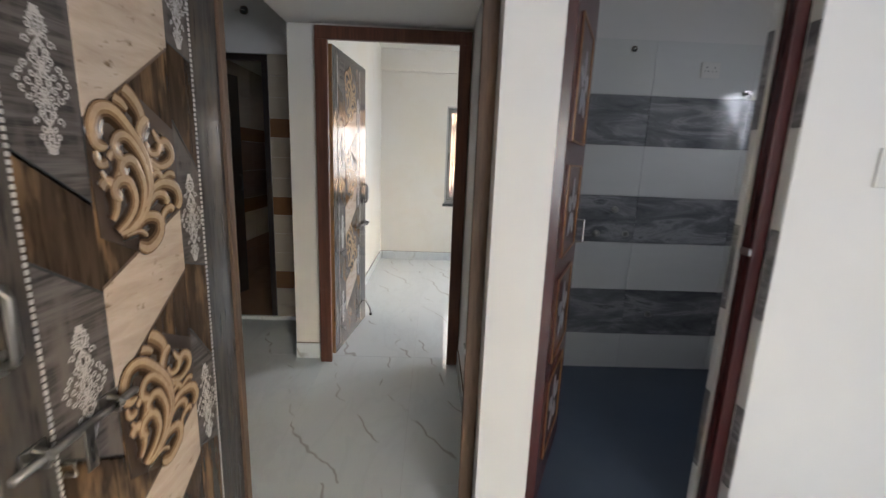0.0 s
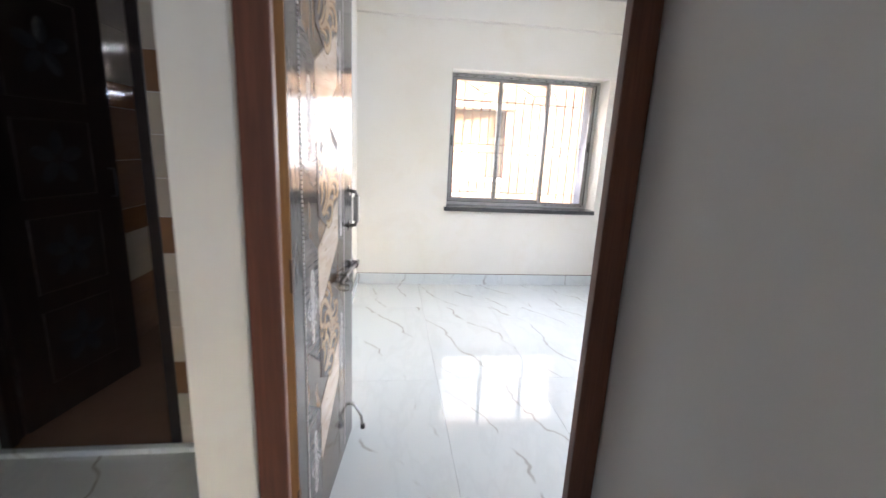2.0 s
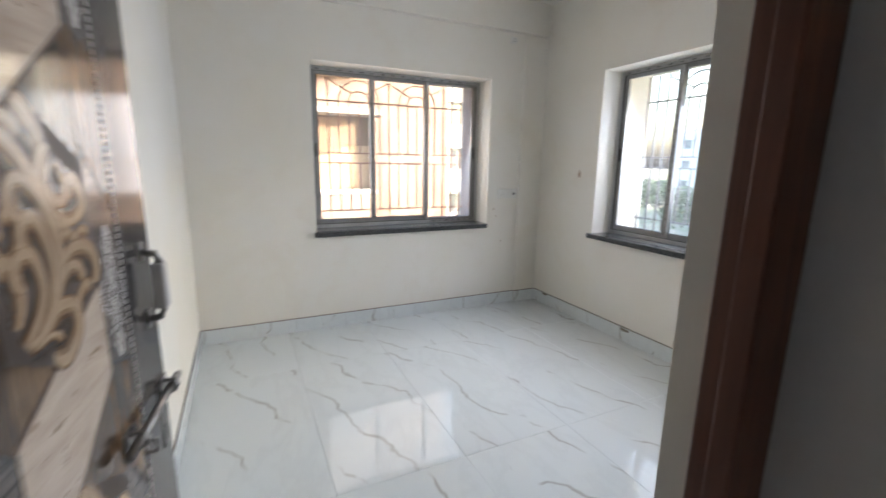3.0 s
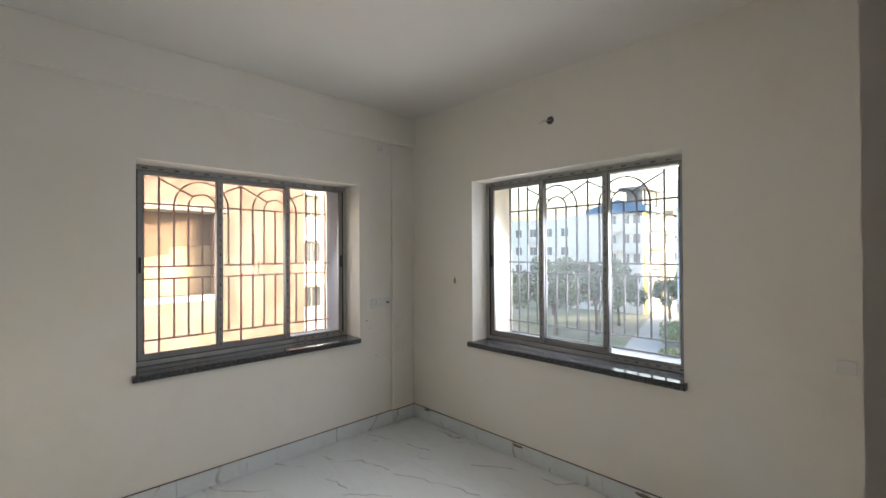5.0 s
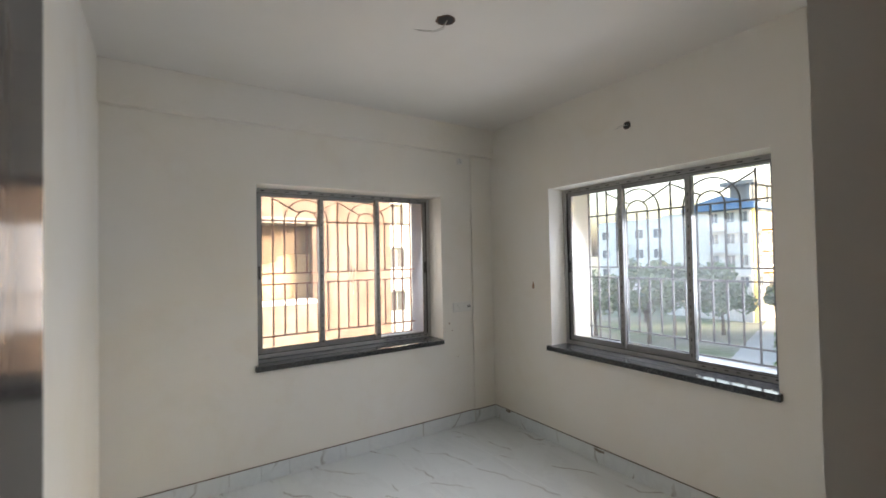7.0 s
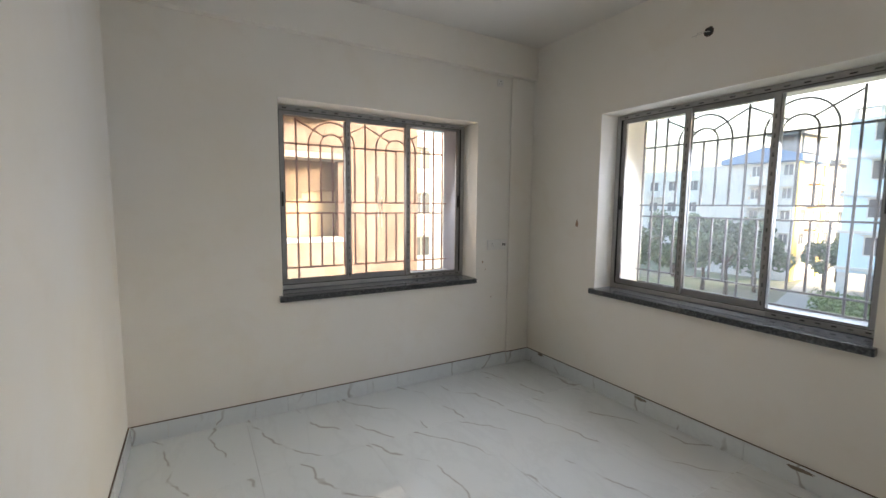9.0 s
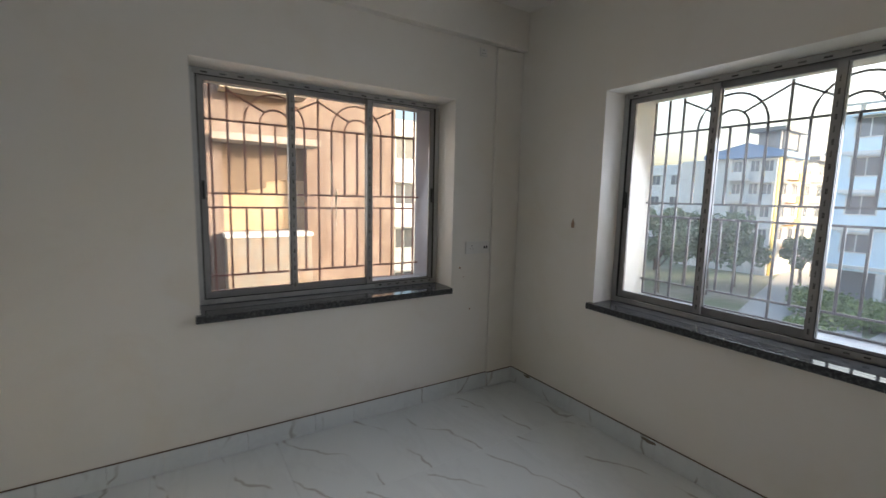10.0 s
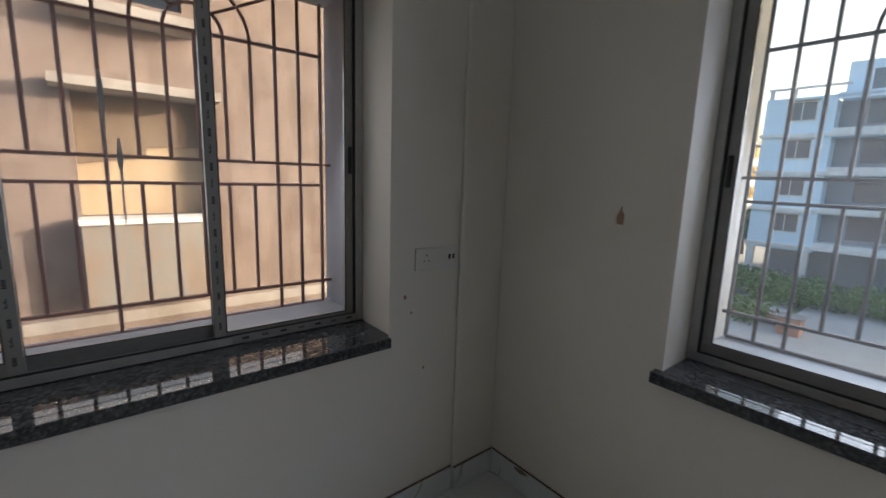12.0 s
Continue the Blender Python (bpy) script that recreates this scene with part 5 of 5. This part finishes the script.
part("wall", boxes((12, 30, GZ, 27, 40, 6.0)), LIMEW, b)
part("parapet", boxes((11.9, 29.9, 6.0, 27.1, 30.2, 6.5)), LIMEW, b)
m = Matrix.Translation((12, 30, 0))
for k in range(4):
    z = GZ + 0.2 + k * 3.05
    for i in range(5):
        far_window(b, 1.6 + i * 2.9, z + 0.9, 1.3, 1.3, m, LIMEW)

# our house's lower floors; an unseen added block shades the east window from sun
own = empty("apartment_building", label="lower floors of the own apartment house with an added sun block", category="building")
part("wall", boxes((-6, -3.7, GZ, 2.70, 6.28, -0.17)), LIMEW, own)
part("sun_block", boxes((3.40, 1.2, GZ, 7.8, 2.7, 6.0)), LIMEW, own)


# ---- trees ----
def leaf_mat(name, a, b):
    g = G(name, 0.6)
    geo = g.n.new("ShaderNodeNewGeometry")
    g.set("Base Color", g.mix(geo.outputs["Random Per Island"], a, b))
    return g.m


LEAF = leaf_mat("leaf_green", (0.07, 0.11, 0.05, 1), (0.16, 0.21, 0.11, 1))
BUSH = leaf_mat("bush_green", (0.09, 0.15, 0.04, 1), (0.18, 0.25, 0.08, 1))
BARK = wood("bark", (0.06, 0.045, 0.03, 1), (0.13, 0.10, 0.07, 1), 0.9)


def crown_mesh(rng, centres, n, size):
    vs, fs = [], []
    for cx, cy, cz, r in centres:
        for _ in range(n):
            d = Vector((rng.gauss(0, 1), rng.gauss(0, 1), rng.gauss(0, 0.8))).normalized() * r * (0.45 + 0.6 * rng.random())
            p = Vector((cx, cy, cz)) + d
            a = Vector((rng.gauss(0, 1), rng.gauss(0, 1), rng.gauss(0, 1))).normalized()
            b = a.cross(Vector((rng.gauss(0, 1), rng.gauss(0, 1), rng.gauss(0, 1)))).normalized()
            s = size * (0.6 + 0.8 * rng.random())
            k = len(vs)
            vs += [p - a * s, p + b * s * 0.5, p + a * s, p - b * s * 0.5]
            fs.append((k, k + 1, k + 2, k + 3))
    return vs, fs


def tree(x, y, h, seed, label):
    rng = random.Random(seed)
    t = empty("tree", Matrix.Translation((x, y, GZ)), label=label, category="tree", group="trees along the road")
    top = h * 0.62
    bm = tube([(0, 0, 0), (0.08, 0.05, h * 0.2), (0.0, 0.12, h * 0.42), (0.1, 0.05, top)], 0.16, 8, taper=[1.2, 0.9, 0.7, 0.35])
    centres = []
    for k in range(8):
        a = k * 2.4 + rng.random()
        r = h * (0.16 + 0.16 * rng.random())
        z = h * (0.48 + 0.42 * rng.random())
        e = (r * math.cos(a), r * math.sin(a), z)
        tube([(0.02, 0.08, h * (0.25 + 0.25 * rng.random())), (e[0] * 0.55, e[1] * 0.55, z * 0.86), e], 0.06, 6, bm=bm, taper=[1, 0.7, 0.35])
        centres.append((*e, h * (0.11 + 0.08 * rng.random())))
    part("trunk", bm, BARK, t)
    vs, fs = crown_mesh(rng, centres, 420, 0.20)
    me = bpy.data.meshes.new("crown")
    me.from_pydata(vs, [], fs)
    me.materials.append(LEAF)
    c = new("crown", me)
    c.parent = t


for i, (x, y, h) in enumerate(((38, 21.5, 6.8), (41, 25, 7.2), (35, 24, 6.0), (44, 22, 6.0), (33, 28, 6.6), (46, 31, 7.4), (52, 19.6, 4.2), (58, 20.5, 5.0))):
    tree(x, y, h, 11 + i, "leafy green roadside tree")
rng = random.Random(5)
for i, (x, y) in enumerate(((37, 14.0), (38.2, 12.6), (36.5, 12.4), (39.5, 13.4), (41, 15.5), (30, 12.0), (36, 10.8), (38, 10.2), (40, 10.9), (36.8, 8.6), (39.2, 8.0), (37.2, 6.2), (40.4, 6.0), (38.4, 4.4))):
    s = tagged(new("bush"), "low bright green bush beside the road", "bush", group="bushes by the road")
    s.matrix_basis = Matrix.Translation((x, y, GZ))
    vs, fs = crown_mesh(rng, [(rng.uniform(-0.9, 0.9), rng.uniform(-0.9, 0.9), 0.5 + rng.random() * 0.6, 0.75) for _ in range(7)], 110, 0.14)
    me = bpy.data.meshes.new("leaves")
    me.from_pydata(vs, [], fs)
    me.materials.append(BUSH)
    new("leaves", me).parent = s
    part("stem", tube([(0, 0, 0), (0.05, 0, 0.5), (0, 0.05, 0.9)], 0.05, 6), BARK, s)
SMEAR = plain("cement_smear", (0.50, 0.49, 0.47, 1), 0.8)
for x, z0, z1 in ((0.859, 1.31, 1.63), (0.888, 1.22, 1.455)):
    n = 9
    out = [(0.0022 + 0.0055 * math.exp(-((i / (n - 1) - 0.78) / 0.13) ** 2), z0 + (z1 - z0) * i / (n - 1)) for i in range(n)]
    pts = [(w, z) for w, z in out] + [(-w, z) for w, z in reversed(out)]
    tagged(part("cement_drip", prism(pts, 0.0, 0.0015, axes="xzy"), SMEAR, None, "", Matrix.Translation((x, YN + 0.2095, 0))), "thin grey cement drip on the window pane", "stain")

RUST = plain("dark_red_cloth", (0.16, 0.035, 0.025, 1), 0.8)
bm = bmesh.new()
ribbon(bm, [(0.15 - 0.30 * i / 10, 0.035 * math.sin(math.pi * i / 10) - 0.02 * i / 10) for i in range(11)], [0.006 + 0.034 * (i / 10) ** 0.7 for i in range(11)], 0.02, (0, 0, 0, 0, 0))
tagged(part("cloth_scrap", bm, RUST, None, "", Matrix.Translation((-0.26, FY - 0.002, -0.05))), "dark red curled scrap stuck on the peach wall", "scrap")

# rubble beside the road
rng = random.Random(9)
pile = empty("plank_pile", Matrix.Translation((30.4, 12.0, GZ)), label="heap of weathered red and grey planks", category="planks")
for k in range(12):
    part("plank", boxes((-1.6, -0.11, 0, 1.6, 0.11, 0.05), bevel=0.006), BRICKY if k % 3 else LIMEW, pile, at=Matrix.Translation((rng.uniform(-0.3, 0.3), rng.uniform(-0.9, 0.9), 0.055 * k)) @ Matrix.Rotation(radians(90 + rng.uniform(-22, 22)), 4, "Z"))
hut = empty("crate", Matrix.Translation((28.9, 9.7, GZ + 0.06)), label="small brown wooden crate in the yard", category="crate")
part("body", boxes((-0.5, -0.5, 0, 0.5, 0.5, 0.9), bevel=0.02), BRICKY, hut)
part("lid", boxes((-0.56, -0.56, 0.9, 0.56, 0.56, 0.98), bevel=0.01), CONC, hut)
